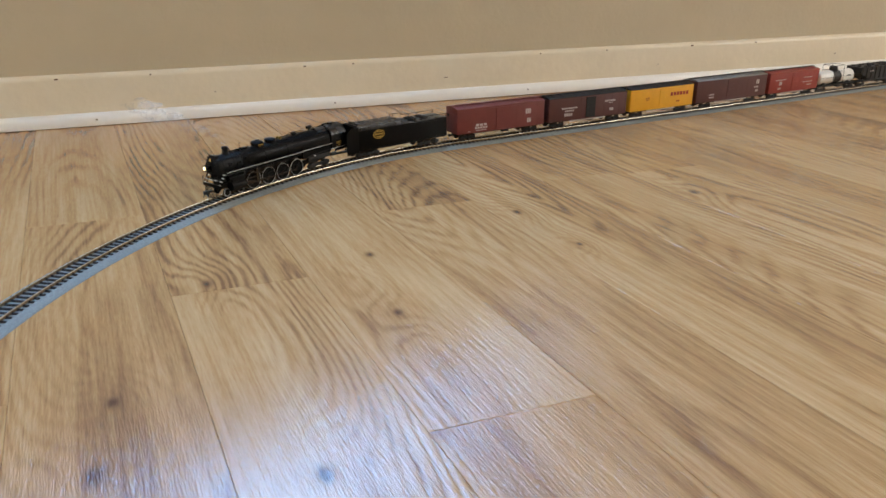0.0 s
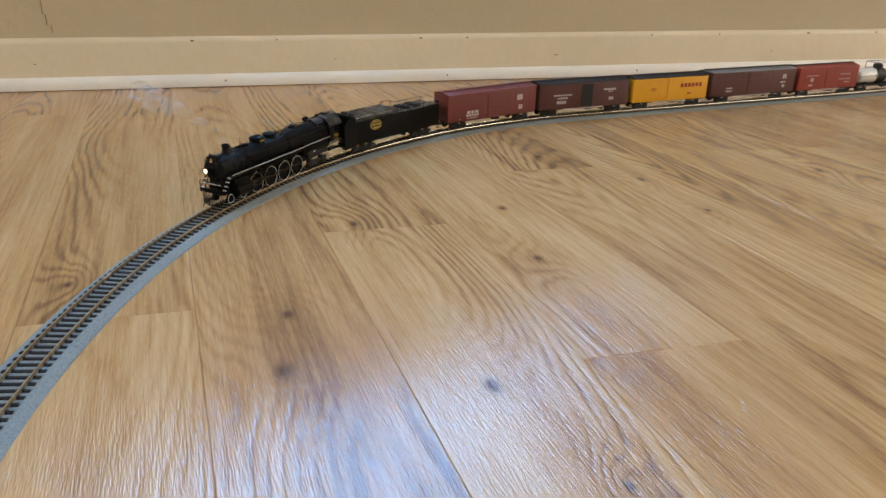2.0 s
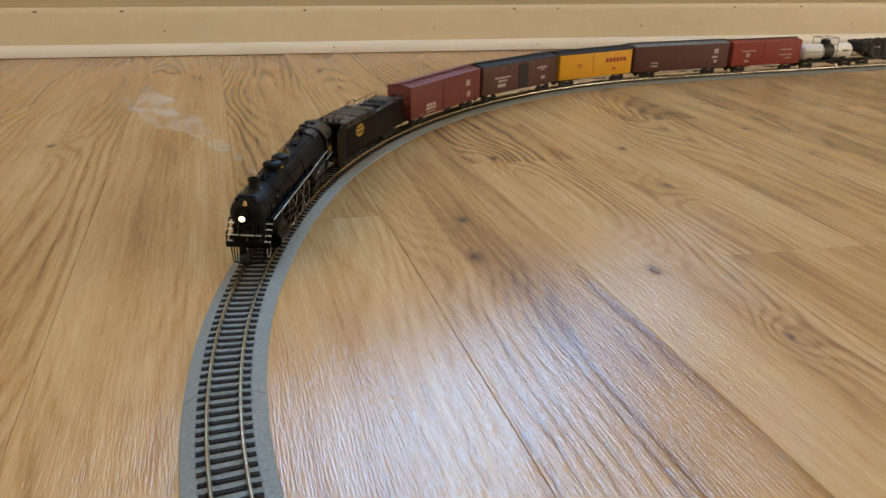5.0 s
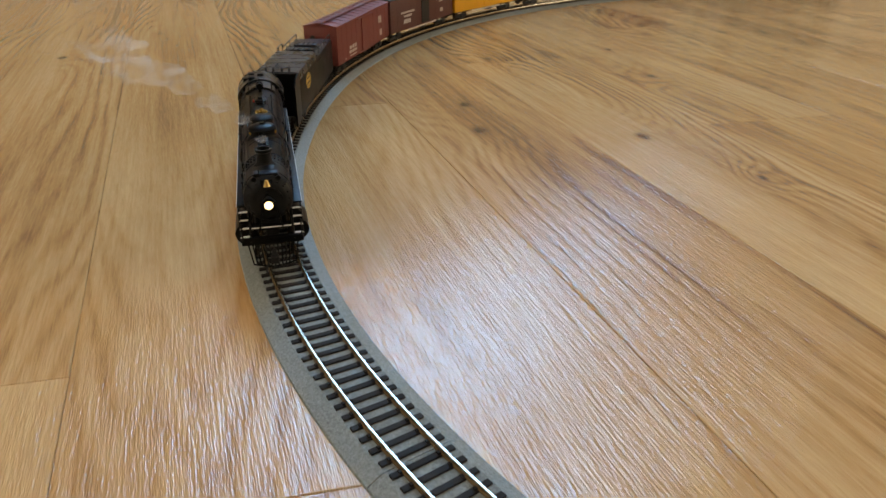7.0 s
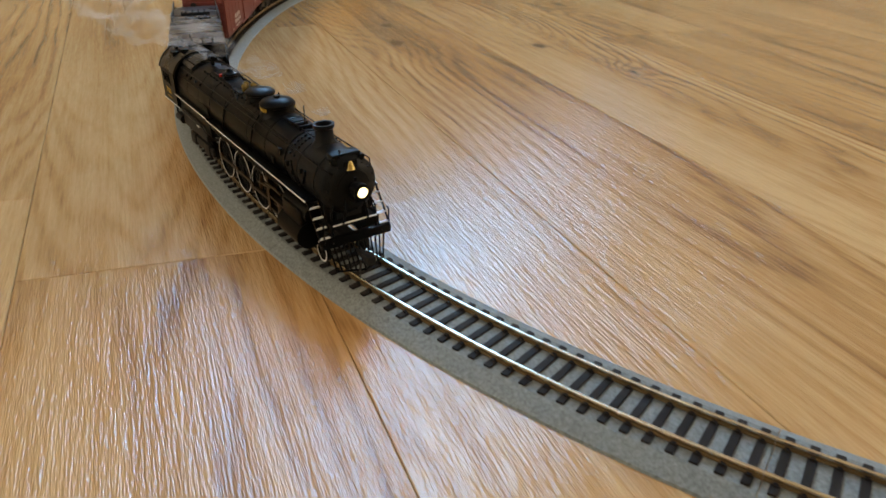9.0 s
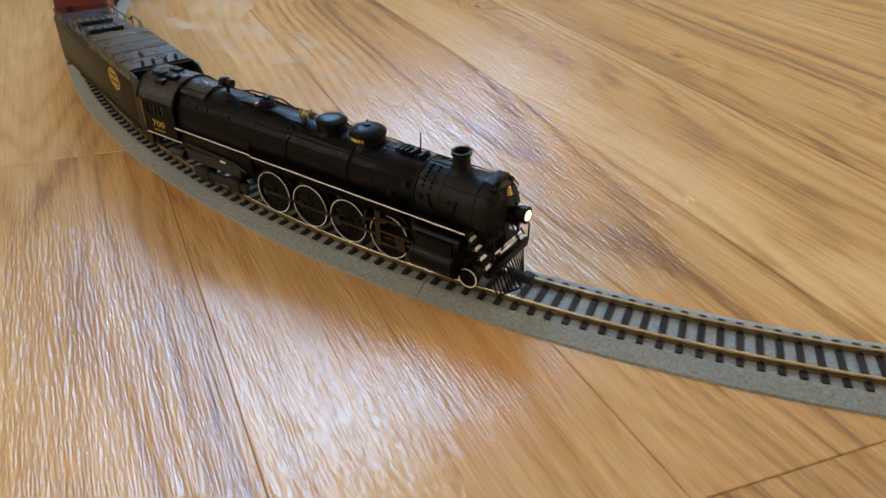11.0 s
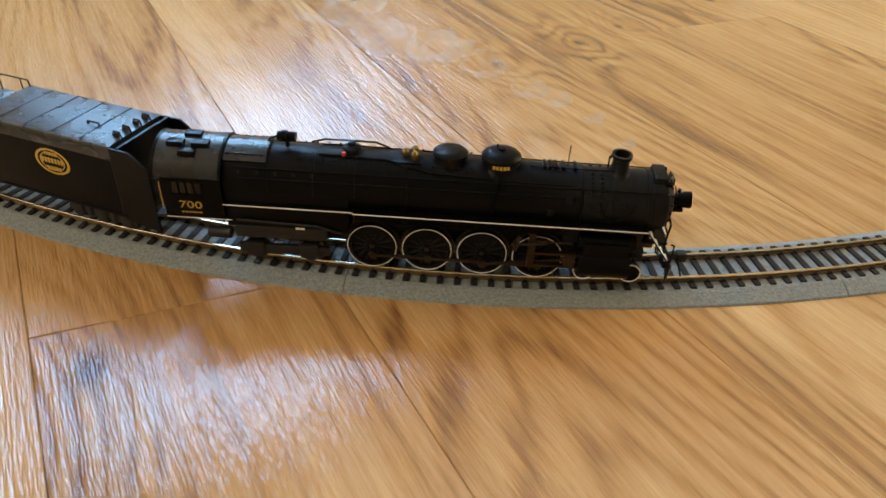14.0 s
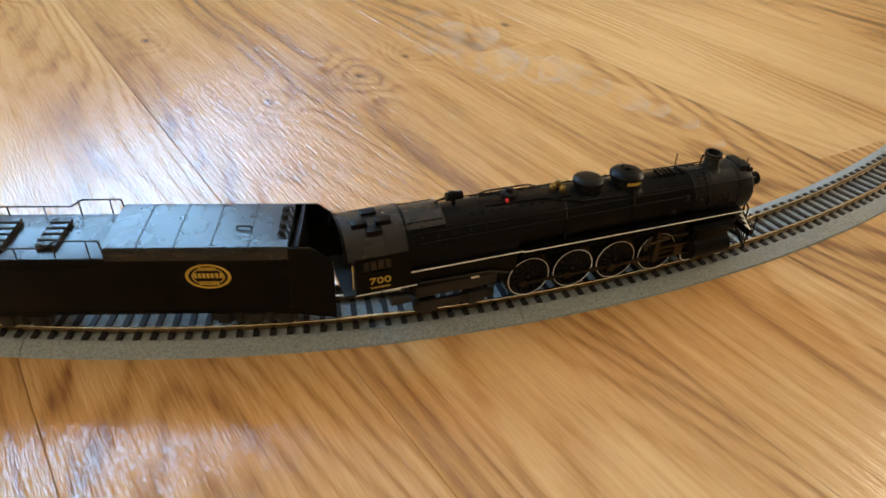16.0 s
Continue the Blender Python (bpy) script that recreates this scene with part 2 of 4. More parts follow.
def lathe_x(bm, profile, cy, cz, seg=32):
    """A turned body along x from (x, radius) pairs."""
    rings = []
    for x, r in profile:
        rings.append([bm.verts.new((x, cy + r * math.cos(2 * math.pi * i / seg), cz + r * math.sin(2 * math.pi * i / seg))) for i in range(seg)])
    for a, b in zip(rings[:-1], rings[1:]):
        for i in range(seg):
            bm.faces.new((a[i], a[(i + 1) % seg], b[(i + 1) % seg], b[i]))
    bm.faces.new(rings[0][::-1])
    bm.faces.new(rings[-1])


def lathe_z(bm, profile, cx, cy, seg=28):
    rings = []
    for z, r in profile:
        rings.append([bm.verts.new((cx + r * math.cos(2 * math.pi * i / seg), cy + r * math.sin(2 * math.pi * i / seg), z)) for i in range(seg)])
    for a, b in zip(rings[:-1], rings[1:]):
        for i in range(seg):
            bm.faces.new((a[i], a[(i + 1) % seg], b[(i + 1) % seg], b[i]))
    bm.faces.new(rings[0][::-1])
    bm.faces.new(rings[-1])


def ring_y(bm, cx, cy, cz, r0, r1, w, seg=36):
    """A flat ring round the y axis, w thick."""
    loops = []
    for rr, yy in ((r0, cy - w / 2), (r1, cy - w / 2), (r1, cy + w / 2), (r0, cy + w / 2)):
        loops.append([bm.verts.new((cx + rr * math.cos(2 * math.pi * i / seg), yy, cz + rr * math.sin(2 * math.pi * i / seg))) for i in range(seg)])
    for k in range(4):
        a, b = loops[k], loops[(k + 1) % 4]
        for i in range(seg):
            bm.faces.new((a[i], a[(i + 1) % seg], b[(i + 1) % seg], b[i]))


def prism_x(bm, section, x0, x1):
    """A straight body along x with the given (y, z) outline."""
    a = [bm.verts.new((x0, y, z)) for y, z in section]
    b = [bm.verts.new((x1, y, z)) for y, z in section]
    k = len(section)
    for i in range(k):
        bm.faces.new((a[i], a[(i + 1) % k], b[(i + 1) % k], b[i]))
    bm.faces.new(a[::-1])
    bm.faces.new(b)


def prism_y(bm, section, y0, y1):
    a = [bm.verts.new((x, y0, z)) for x, z in section]
    b = [bm.verts.new((x, y1, z)) for x, z in section]
    k = len(section)
    for i in range(k):
        bm.faces.new((a[i], a[(i + 1) % k], b[(i + 1) % k], b[i]))
    bm.faces.new(a[::-1])
    bm.faces.new(b)


MM = 0.001


def finish(bm, name, mat, smooth=False, scale=1.0):
    if scale != 1.0:
        bmesh.ops.scale(bm, vec=(scale,) * 3, verts=bm.verts)
    bmesh.ops.recalc_face_normals(bm, faces=bm.faces)
    me = bpy.data.meshes.new(name)
    bm.to_mesh(me)
    bm.free()
    me.materials.append(mat)
    if smooth:
        me.shade_smooth()
        me.set_sharp_from_angle(angle=radians(38))
    return me


def part(name, bm, mat, parent, label="", smooth=True, scale=MM):
    ob = new(name, finish(bm, name, mat, smooth, scale))
    ob.parent = parent
    return tagged(ob, label)


def thing(name, label, category, group="", kind=""):
    ob = new(name)
    ob.empty_display_size = 0.02
    return tagged(ob, label, category, group, kind)


def solid(name, bm, mat, label="", category="", kind="", smooth=False):
    return tagged(new(name, finish(bm, name, mat, smooth)), label, category, "", kind)


def letters(text, size, mat, parent, m, name="lettering", label="", stretch=1.0):
    cu = bpy.data.curves.new(name, "FONT")
    cu.body, cu.size, cu.extrude, cu.align_x, cu.align_y = text, size, 0.00008, "CENTER", "CENTER"
    cu.resolution_u = 3
    tmp = bpy.data.objects.new("tmp_text", cu)
    scene.collection.objects.link(tmp)
    bpy.context.view_layer.update()
    me = bpy.data.meshes.new_from_object(tmp.evaluated_get(bpy.context.evaluated_depsgraph_get()))
    bpy.data.objects.remove(tmp)
    me.transform(Matrix.Diagonal((stretch, 1, 1, 1)))
    me.materials.clear()
    me.materials.append(mat)
    ob = new(name, me)
    ob.parent = parent
    ob.matrix_local = m
    return tagged(ob, label)


# ---- the room ----
def room():
    t = 0.16
    bm = bmesh.new()
    y0, y1 = WALL_Y, WALL_Y + t
    box(bm, ROOM_X0 - t, WX0, y0, y1, 0, ROOM_H)
    box(bm, WX1, ROOM_X1 + t, y0, y1, 0, ROOM_H)
    box(bm, WX0, WX1, y0, y1, 0, WZ0)
    box(bm, WX0, WX1, y0, y1, WZ1, ROOM_H)
    wall = solid("wall_north", bm, M_WALL, "tan painted wall with a fine crack above the skirting", "wall", "structure")
    # fine crack in the paint
    bm = bmesh.new()
    pts = [(-0.735, 0.098), (-0.742, 0.112), (-0.748, 0.130), (-0.750, 0.17), (-0.757, 0.23), (-0.753, 0.30)]
    for (xa, za), (xb, zb) in zip(pts[:-1], pts[1:]):
        box(bm, (xa + xb) / 2 - 0.0005, (xa + xb) / 2 + 0.0005, WALL_Y - 0.0012, WALL_Y + 0.001, za, zb)
    part("paint_crack", bm, M_DIRT, wall, "thin brown crack", scale=1.0)
    # unseen closing wall, set far back so less light bounces onto the train
    bm = bmesh.new()
    box(bm, ROOM_X0 - t, ROOM_X1 + t, ROOM_Y0 - t, ROOM_Y0, 0, ROOM_H)
    solid("wall_south", bm, M_WALL, "unseen tan wall closing the room", "wall", "structure")
    for name, x0, x1, ya, yb in (("wall_west", ROOM_X0 - t, ROOM_X0, SY0, SY1), ("wall_east", ROOM_X1, ROOM_X1 + t, EY0, EY1)):
        bm = bmesh.new()
        box(bm, x0, x1, ROOM_Y0, ya, 0, ROOM_H)
        box(bm, x0, x1, yb, WALL_Y, 0, ROOM_H)
        box(bm, x0, x1, ya, yb, 0, SZ0)
        box(bm, x0, x1, ya, yb, SZ1, ROOM_H)
        solid(name, bm, M_WALL, "plain tan painted wall with an assumed window", "wall", "structure")
    bm = bmesh.new()
    box(bm, ROOM_X0 - t, ROOM_X1 + t, ROOM_Y0 - t, WALL_Y + t, ROOM_H, ROOM_H + 0.1)
    solid("ceiling", bm, M_CEIL, "plain white ceiling", "ceiling", "structure")
    # windows: a frame, a middle sash rail and two panes, in a plane across x or y
    # the west and east windows are assumed, there to hold the fill lamps
    for name, a0, a1, za, zb, d0, d1, across in (("window_1", WX0, WX1, WZ0, WZ1, WALL_Y + 0.03, WALL_Y + 0.08, False), ("window_2", SY0, SY1, SZ0, SZ1, ROOM_X0 - 0.08, ROOM_X0 - 0.03, True),
                                                          ("window_3", EY0, EY1, SZ0, SZ1, ROOM_X1 + 0.03, ROOM_X1 + 0.08, True)):
        w = thing(name, "white framed window out of view letting daylight in", "window", kind="structure")
        f, zm = 0.035, (za + zb) / 2

        def slab(nm, p0, p1, q0, q1, z0, z1, mat, bev):
            bm = bmesh.new()
            box(bm, *((q0, q1, p0, p1) if across else (p0, p1, q0, q1)), z0, z1, bev)
            return part(nm, bm, mat, w, scale=1.0)

        slab("window_frame", a0, a0 + f, d0, d1, za, zb, M_SHOE, 0.004)
        slab("window_frame", a1 - f, a1, d0, d1, za, zb, M_SHOE, 0.004)
        slab("window_frame", a0 + f, a1 - f, d0, d1, zb - f, zb, M_SHOE, 0.004)
        slab("window_frame", a0 + f, a1 - f, d0, d1, za, za + f, M_SHOE, 0.004)
        slab("window_sash", a0 + f, a1 - f, d0 + 0.006, d1 - 0.006, zm - 0.016, zm + 0.016, M_SHOE, 0.004)
        dm = (d0 + d1) / 2
        for z0, z1 in ((za + f, zm - 0.016), (zm + 0.016, zb - f)):
            slab("pane", a0 + f, a1 - f, dm - 0.002, dm + 0.002, z0, z1, M_GLASS, 0).visible_shadow = False
    # skirting: cream board with a rounded top, white shoe moulding in front of it
    bm = bmesh.new()
    sec = [(0.0, 0.0), (0.0, 0.090)] + [(-0.010 * math.sin(a) - 0.0, 0.080 + 0.010 * math.cos(a)) for a in (0.5, 1.0, math.pi / 2)] + [(-0.0115, 0.0)]
    prism_x(bm, [(WALL_Y - 0.0005 + y, z) for y, z in sec], ROOM_X0, ROOM_X1)
    sk = solid("baseboard", bm, M_BASE, "cream painted skirting board with chipped top edge", "skirting", "structure", True)
    bm = bmesh.new()
    sec = [(-0.0118, 0.0012), (-0.0118, 0.0225), (-0.0145, 0.0228), (-0.019, 0.0205), (-0.0235, 0.014), (-0.0248, 0.006), (-0.0248, 0.0012)]
    prism_x(bm, [(WALL_Y + y, z) for y, z in sec], ROOM_X0, ROOM_X1)
    sh = solid("trim", bm, M_SHOE, "white gloss painted shoe moulding along the floor", "moulding", "structure", True)
    rng = random.Random(5)
    for i in range(16):
        x = -1.2 + i * 0.16 + rng.uniform(-0.06, 0.06)
        bm = bmesh.new()
        w = rng.uniform(0.002, 0.008)
        box(bm, x, x + w, WALL_Y - 0.0122, WALL_Y - 0.0098, *((0.082, 0.0845) if i % 3 else (0.045, 0.0465)), 0.0006)
        part("paint_chip", bm, M_DIRT, sk, "small brown chip in the paint", scale=1.0)
    for x in (-0.45, -0.02, 0.4):
        bm = bmesh.new()
        cyl(bm, (x, WALL_Y - 0.0258, 0.012), (x, WALL_Y - 0.0225, 0.012), 0.0016, 8)
        part("nail_hole", bm, M_DIRT, sh, "dark nail hole", scale=1.0)



def floor():
    bm = bmesh.new()
    box(bm, ROOM_X0 - 0.3, ROOM_X1 + 0.3, ROOM_Y0 - 0.16, WALL_Y + 0.16, -0.06, -0.0045)
    base = solid("floor", bm, M_DIRT, "honey oak plank floor, satin finish, with knots", "floor", "structure")
    ends = {-5: -0.178, -4: 0.318, -3: -0.515, -2: 0.460, -1: 0.186, 0: 0.62}
    rng = random.Random(2)
    k0, k1 = int((ROOM_X0 + 0.05) / PLANK_W) - 1, int((ROOM_X1 + 0.05) / PLANK_W) + 1
    gap, bev = 0.00012, 0.0004
    for k in range(k0, k1 + 1):
        u0 = -0.0455 + k * PLANK_W
        first = ends.get(k, rng.uniform(-0.6, 0.6))
        y = first
        while y > ROOM_Y0:
            y -= PLANK_L
        while y < WALL_Y - 0.002:
            a, b = max(y, ROOM_Y0) + gap, min(y + PLANK_L, WALL_Y - 0.001) - gap
            y += PLANK_L
            if b - a < 0.01:
                continue
            mb = bmesh.new()

            def P(u, yy, z):
                return mb.verts.new((u - SHEAR * yy, yy, z))

            ua, ub = u0 + gap, u0 + PLANK_W - gap
            lo = [P(ua, a, -0.0045), P(ub, a, -0.0045), P(ub, b, -0.0045), P(ua, b, -0.0045)]
            md = [P(ua, a, -bev), P(ub, a, -bev), P(ub, b, -bev), P(ua, b, -bev)]
            hi = [P(ua + bev, a + bev, 0), P(ub - bev, a + bev, 0), P(ub - bev, b - bev, 0), P(ua + bev, b - bev, 0)]
            for r0, r1 in ((lo, md), (md, hi)):
                for i in range(4):
                    mb.faces.new((r0[i], r0[(i + 1) % 4], r1[(i + 1) % 4], r1[i]))
            mb.faces.new(hi)
            me = bpy.data.meshes.new("plank")
            mb.to_mesh(me)
            mb.free()
            me.materials.append(M_FLOOR)
            ob = new("plank", me)
            ob.parent = base


# ---- the track ----
RAIL_Z = 0.0076
PIECES = [(0, 1.60), (0.667, 0.31), (0, 1.30), (1.2781, 0.849), (0.9885, 0.1845), (1.4366, 0.30), (1.4591, 0.72), (1.2258, 0.45), (0, 0.8)]
ANCHOR, ANCHOR_HEADING, ANCHOR_S = (0.1008, 0.8859), 3.2897, 3.21


def track_line(ds=0.002):
    h = ANCHOR_HEADING - PIECES[1][0] * PIECES[1][1]
    x, y, out = 0.0, 0.0, [(0.0, 0.0, h)]
    for k, length in PIECES:
        n = round(length / ds)
        st = length / n
        for _ in range(n):
            x, y, h = x + st * math.cos(h + k * st / 2), y + st * math.sin(h + k * st / 2), h + k * st
            out.append((x, y, h, ))
    arr = np.array(out)
    s = np.r_[0, np.cumsum(np.hypot(np.diff(arr[:, 0]), np.diff(arr[:, 1])))]
    ax, ay = np.interp(ANCHOR_S, s, arr[:, 0]), np.interp(ANCHOR_S, s, arr[:, 1])
    arr[:, 0] += ANCHOR[0] - ax
    arr[:, 1] += ANCHOR[1] - ay
    return s, arr


LINE_S, LINE = track_line()


def on_track(s):
    return tuple(float(np.interp(s, LINE_S, LINE[:, i])) for i in range(3))


def sweep(bm, s0, s1, section, step=0.012):
    n = max(1, math.ceil((s1 - s0) / step))
    prev = None
    for i in range(n + 1):
        x, y, h = on_track(s0 + (s1 - s0) * i / n)
        ring = [bm.verts.new((x - o * math.sin(h), y + o * math.cos(h), z)) for o, z in section]
        if prev:
            k = len(section)
            for j in range(k):
                bm.faces.new((prev[j], prev[(j + 1) % k], ring[(j + 1) % k], ring[j]))
        else:
            bm.faces.new(ring[::-1])
        prev = ring
    bm.faces.new(prev)


def track():
    half, top = 0.0225, 0.0160
    bed = [(-half, 0.0), (half, 0.0), (half - 0.0005, 0.0010), (top, 0.0040), (top - 0.001, 0.0044), (-top + 0.001, 0.0044), (-top, 0.0040), (-half + 0.0005, 0.0010)]
    tb = bmesh.new()
    box(tb, -0.0015, 0.0015, -0.0142, 0.0142, 0.0038, 0.0053, 0.0003)
    tie_mesh = finish(tb, "tie", M_TIE)
    cb = bmesh.new()
    for o in (-0.00865, 0.00865):
        for d in (-0.0016, 0.0016):
            box(cb, -0.0008, 0.0008, o + d - 0.0006, o + d + 0.0006, 0.0052, 0.0061)
    clip_mesh = finish(cb, "rail_clip", M_TIE)
    step = 0.2286
    joint = 5.0725
    s = joint - step * 20
    while s < 0.02:
        s += step
    end = LINE_S[-1] - 0.01
    while s < end:
        e = min(s + step, end)
        sec = thing("track_section", "grey plastic roadbed track with dark ties and nickel rails", "model track", "track sections on the floor")
        bm = bmesh.new()
        sweep(bm, s + 0.0002, e - 0.0002, bed)
        part("roadbed", bm, M_BALLAST, sec, "grey moulded ballast roadbed", smooth=False, scale=1.0)
        for o in (-0.00865, 0.00865):
            bm = bmesh.new()
            sweep(bm, s + 0.0001, e - 0.0001, [(o - 0.0011, 0.0050), (o + 0.0011, 0.0050), (o + 0.0011, 0.0055), (o + 0.00035, 0.0057), (o + 0.00035, 0.0068), (o - 0.00035, 0.0068), (o - 0.00035, 0.0057), (o - 0.0011, 0.0055)])
            rail = part("rail", bm, M_RAILSIDE, sec, scale=1.0)
            bm = bmesh.new()
            sweep(bm, s + 0.0001, e - 0.0001, [(o - 0.0006, 0.0067), (o + 0.0006, 0.0067), (o + 0.0006, 0.0073), (o + 0.0004, 0.0076), (o - 0.0004, 0.0076), (o - 0.0006, 0.0073)])
            part("rail_head", bm, M_RAIL, rail, "bright worn rail head", scale=1.0)
        n = round((e - s) / 0.0076)
        for i in range(n):
            x, y, h = on_track(s + (e - s) * (i + 0.5) / n)
            for me in (tie_mesh, clip_mesh):
                ob = new(me.name.split(".")[0], me)
                ob.parent = sec
                ob.matrix_local = pose(x, y, 0, 0, 0, math.degrees(h))
        s = e


# ---- rolling stock, in millimetres; x ahead, z from the rail's top ----
def spoked_wheel(name, parent, r, x, y, width=3.0, spokes=14, white=True, label=""):
    """A wheel in its own space, turning round y, set at x, y."""
    side = 1 if y > 0 else -1
    bm = bmesh.new()
    ring_y(bm, 0, 0, 0, r * 0.83, r, width)
    cyl(bm, (0, -width / 2, 0), (0, width / 2, 0), r * 0.22, 14)
    cyl(bm, (0, -0.25, 0), (0, 0.25, 0), r * 0.84, 28)
    if white and r > 8:
        # counterweight
        sec = [(r * 0.84 * math.cos(a), r * 0.84 * math.sin(a)) for a in np.linspace(math.pi + 0.65, 2 * math.pi - 0.65, 9)]
        prism_y(bm, sec, -width * 0.4, width * 0.4)
    ob = part(name, bm, M_WHEEL, parent, label)
    ob.location = (x * MM, y * MM, r * MM)
    sb = bmesh.new()
    cyl(sb, (0, 0, r * 0.18), (0, 0, r * 0.85), r * 0.05, 6)
    spoke = finish(sb, "spoke", M_SMOKEBOX, True, MM)
    for i in range(spokes):
        sp = new("spoke", spoke)
        sp.parent = ob
        sp.matrix_local = pose(0, side * 0.3 * MM, 0, 0, 360 * i / spokes, 0)
    bm = bmesh.new()
    ring_y(bm, 0, -0.0, 0, r * 1.0, r * 1.09, width * 0.25)
    bmesh.ops.translate(bm, verts=bm.verts, vec=(0, -side * width * 0.42, 0))
    part("flange", bm, M_STEEL, ob)
    if white:
        bm = bmesh.new()
        ring_y(bm, 0, side * (width / 2 + 0.08), 0, r * 0.955, r * 0.985, 0.2)
        part("tyre_rim", bm, M_WHITE, ob, "white painted tyre edge")
    bm = bmesh.new()
    cyl(bm, (0, side * (width / 2 - 0.2), 0), (0, side * (width / 2 + 0.5), 0), r * 0.09, 10)
    part("axle_end", bm, M_STEEL, ob)
    return ob


def plain_wheel(parent, r, x, y, white=False):
    side = 1 if y > 0 else -1
    bm = bmesh.new()
    ring_y(bm, 0, 0, 0, r * 0.75, r, 2.4, 24)
    cyl(bm, (0, -0.7, 0), (0, 0.7, 0), r * 0.78, 20)
    cyl(bm, (0, -1.2, 0), (0, 1.2, 0), r * 0.25, 12)
    ob = part("wheel", bm, M_WHEEL if white else M_STEEL, parent)
    ob.location = (x * MM, y * MM, r * MM)
    if white:
        bm = bmesh.new()
        ring_y(bm, 0, side * 1.28, 0, r * 0.86, r * 0.98, 0.2, 24)
        part("tyre_rim", bm, M_WHITE, ob, "white painted tyre edge")
    return ob


DRIVERS_X = (-36.6, -12.2, 12.2, 36.6)
DRIVER_R, CRANK = 11.2, 4.2


def emblem(parent, x, z, side, w, h, y):
    bm = bmesh.new()
    seg = 40
    for r0, r1 in ((0.86, 1.0), (0.66, 0.72)):
        for i in range(seg):
            a0, a1 = 2 * math.pi * i / seg, 2 * math.pi * (i + 1) / seg
            v = [bm.verts.new((x + w / 2 * r * math.cos(a), side * y, z + h / 2 * r * math.sin(a))) for r, a in ((r0, a0), (r1, a0), (r1, a1), (r0, a1))]
            bm.faces.new(v)
    ext = bmesh.ops.extrude_face_region(bm, geom=bm.faces[:])
    bmesh.ops.translate(bm, verts=[g for g in ext["geom"] if isinstance(g, bmesh.types.BMVert)], vec=(0, side * 0.12, 0))
    part("emblem_ring", bm, M_GOLD, parent, "oval gold ring of the company emblem")
    for zz, ww, hh in ((0.30, 0.62, 0.13), (0.03, 1.05, 0.20), (-0.28, 0.70, 0.16)):
        bm = bmesh.new()
        n = 7
        for i in range(n):
            xc = x + (i - (n - 1) / 2) * ww * w / 2 / n * 1.25
            box(bm, xc - ww * w / 2 / n * 0.45, xc + ww * w / 2 / n * 0.45, side * y - 0.06, side * y + 0.12, z + (zz - hh / 2) * h, z + (zz + hh / 2) * h)
        part("emblem_bar", bm, M_GOLD, parent)


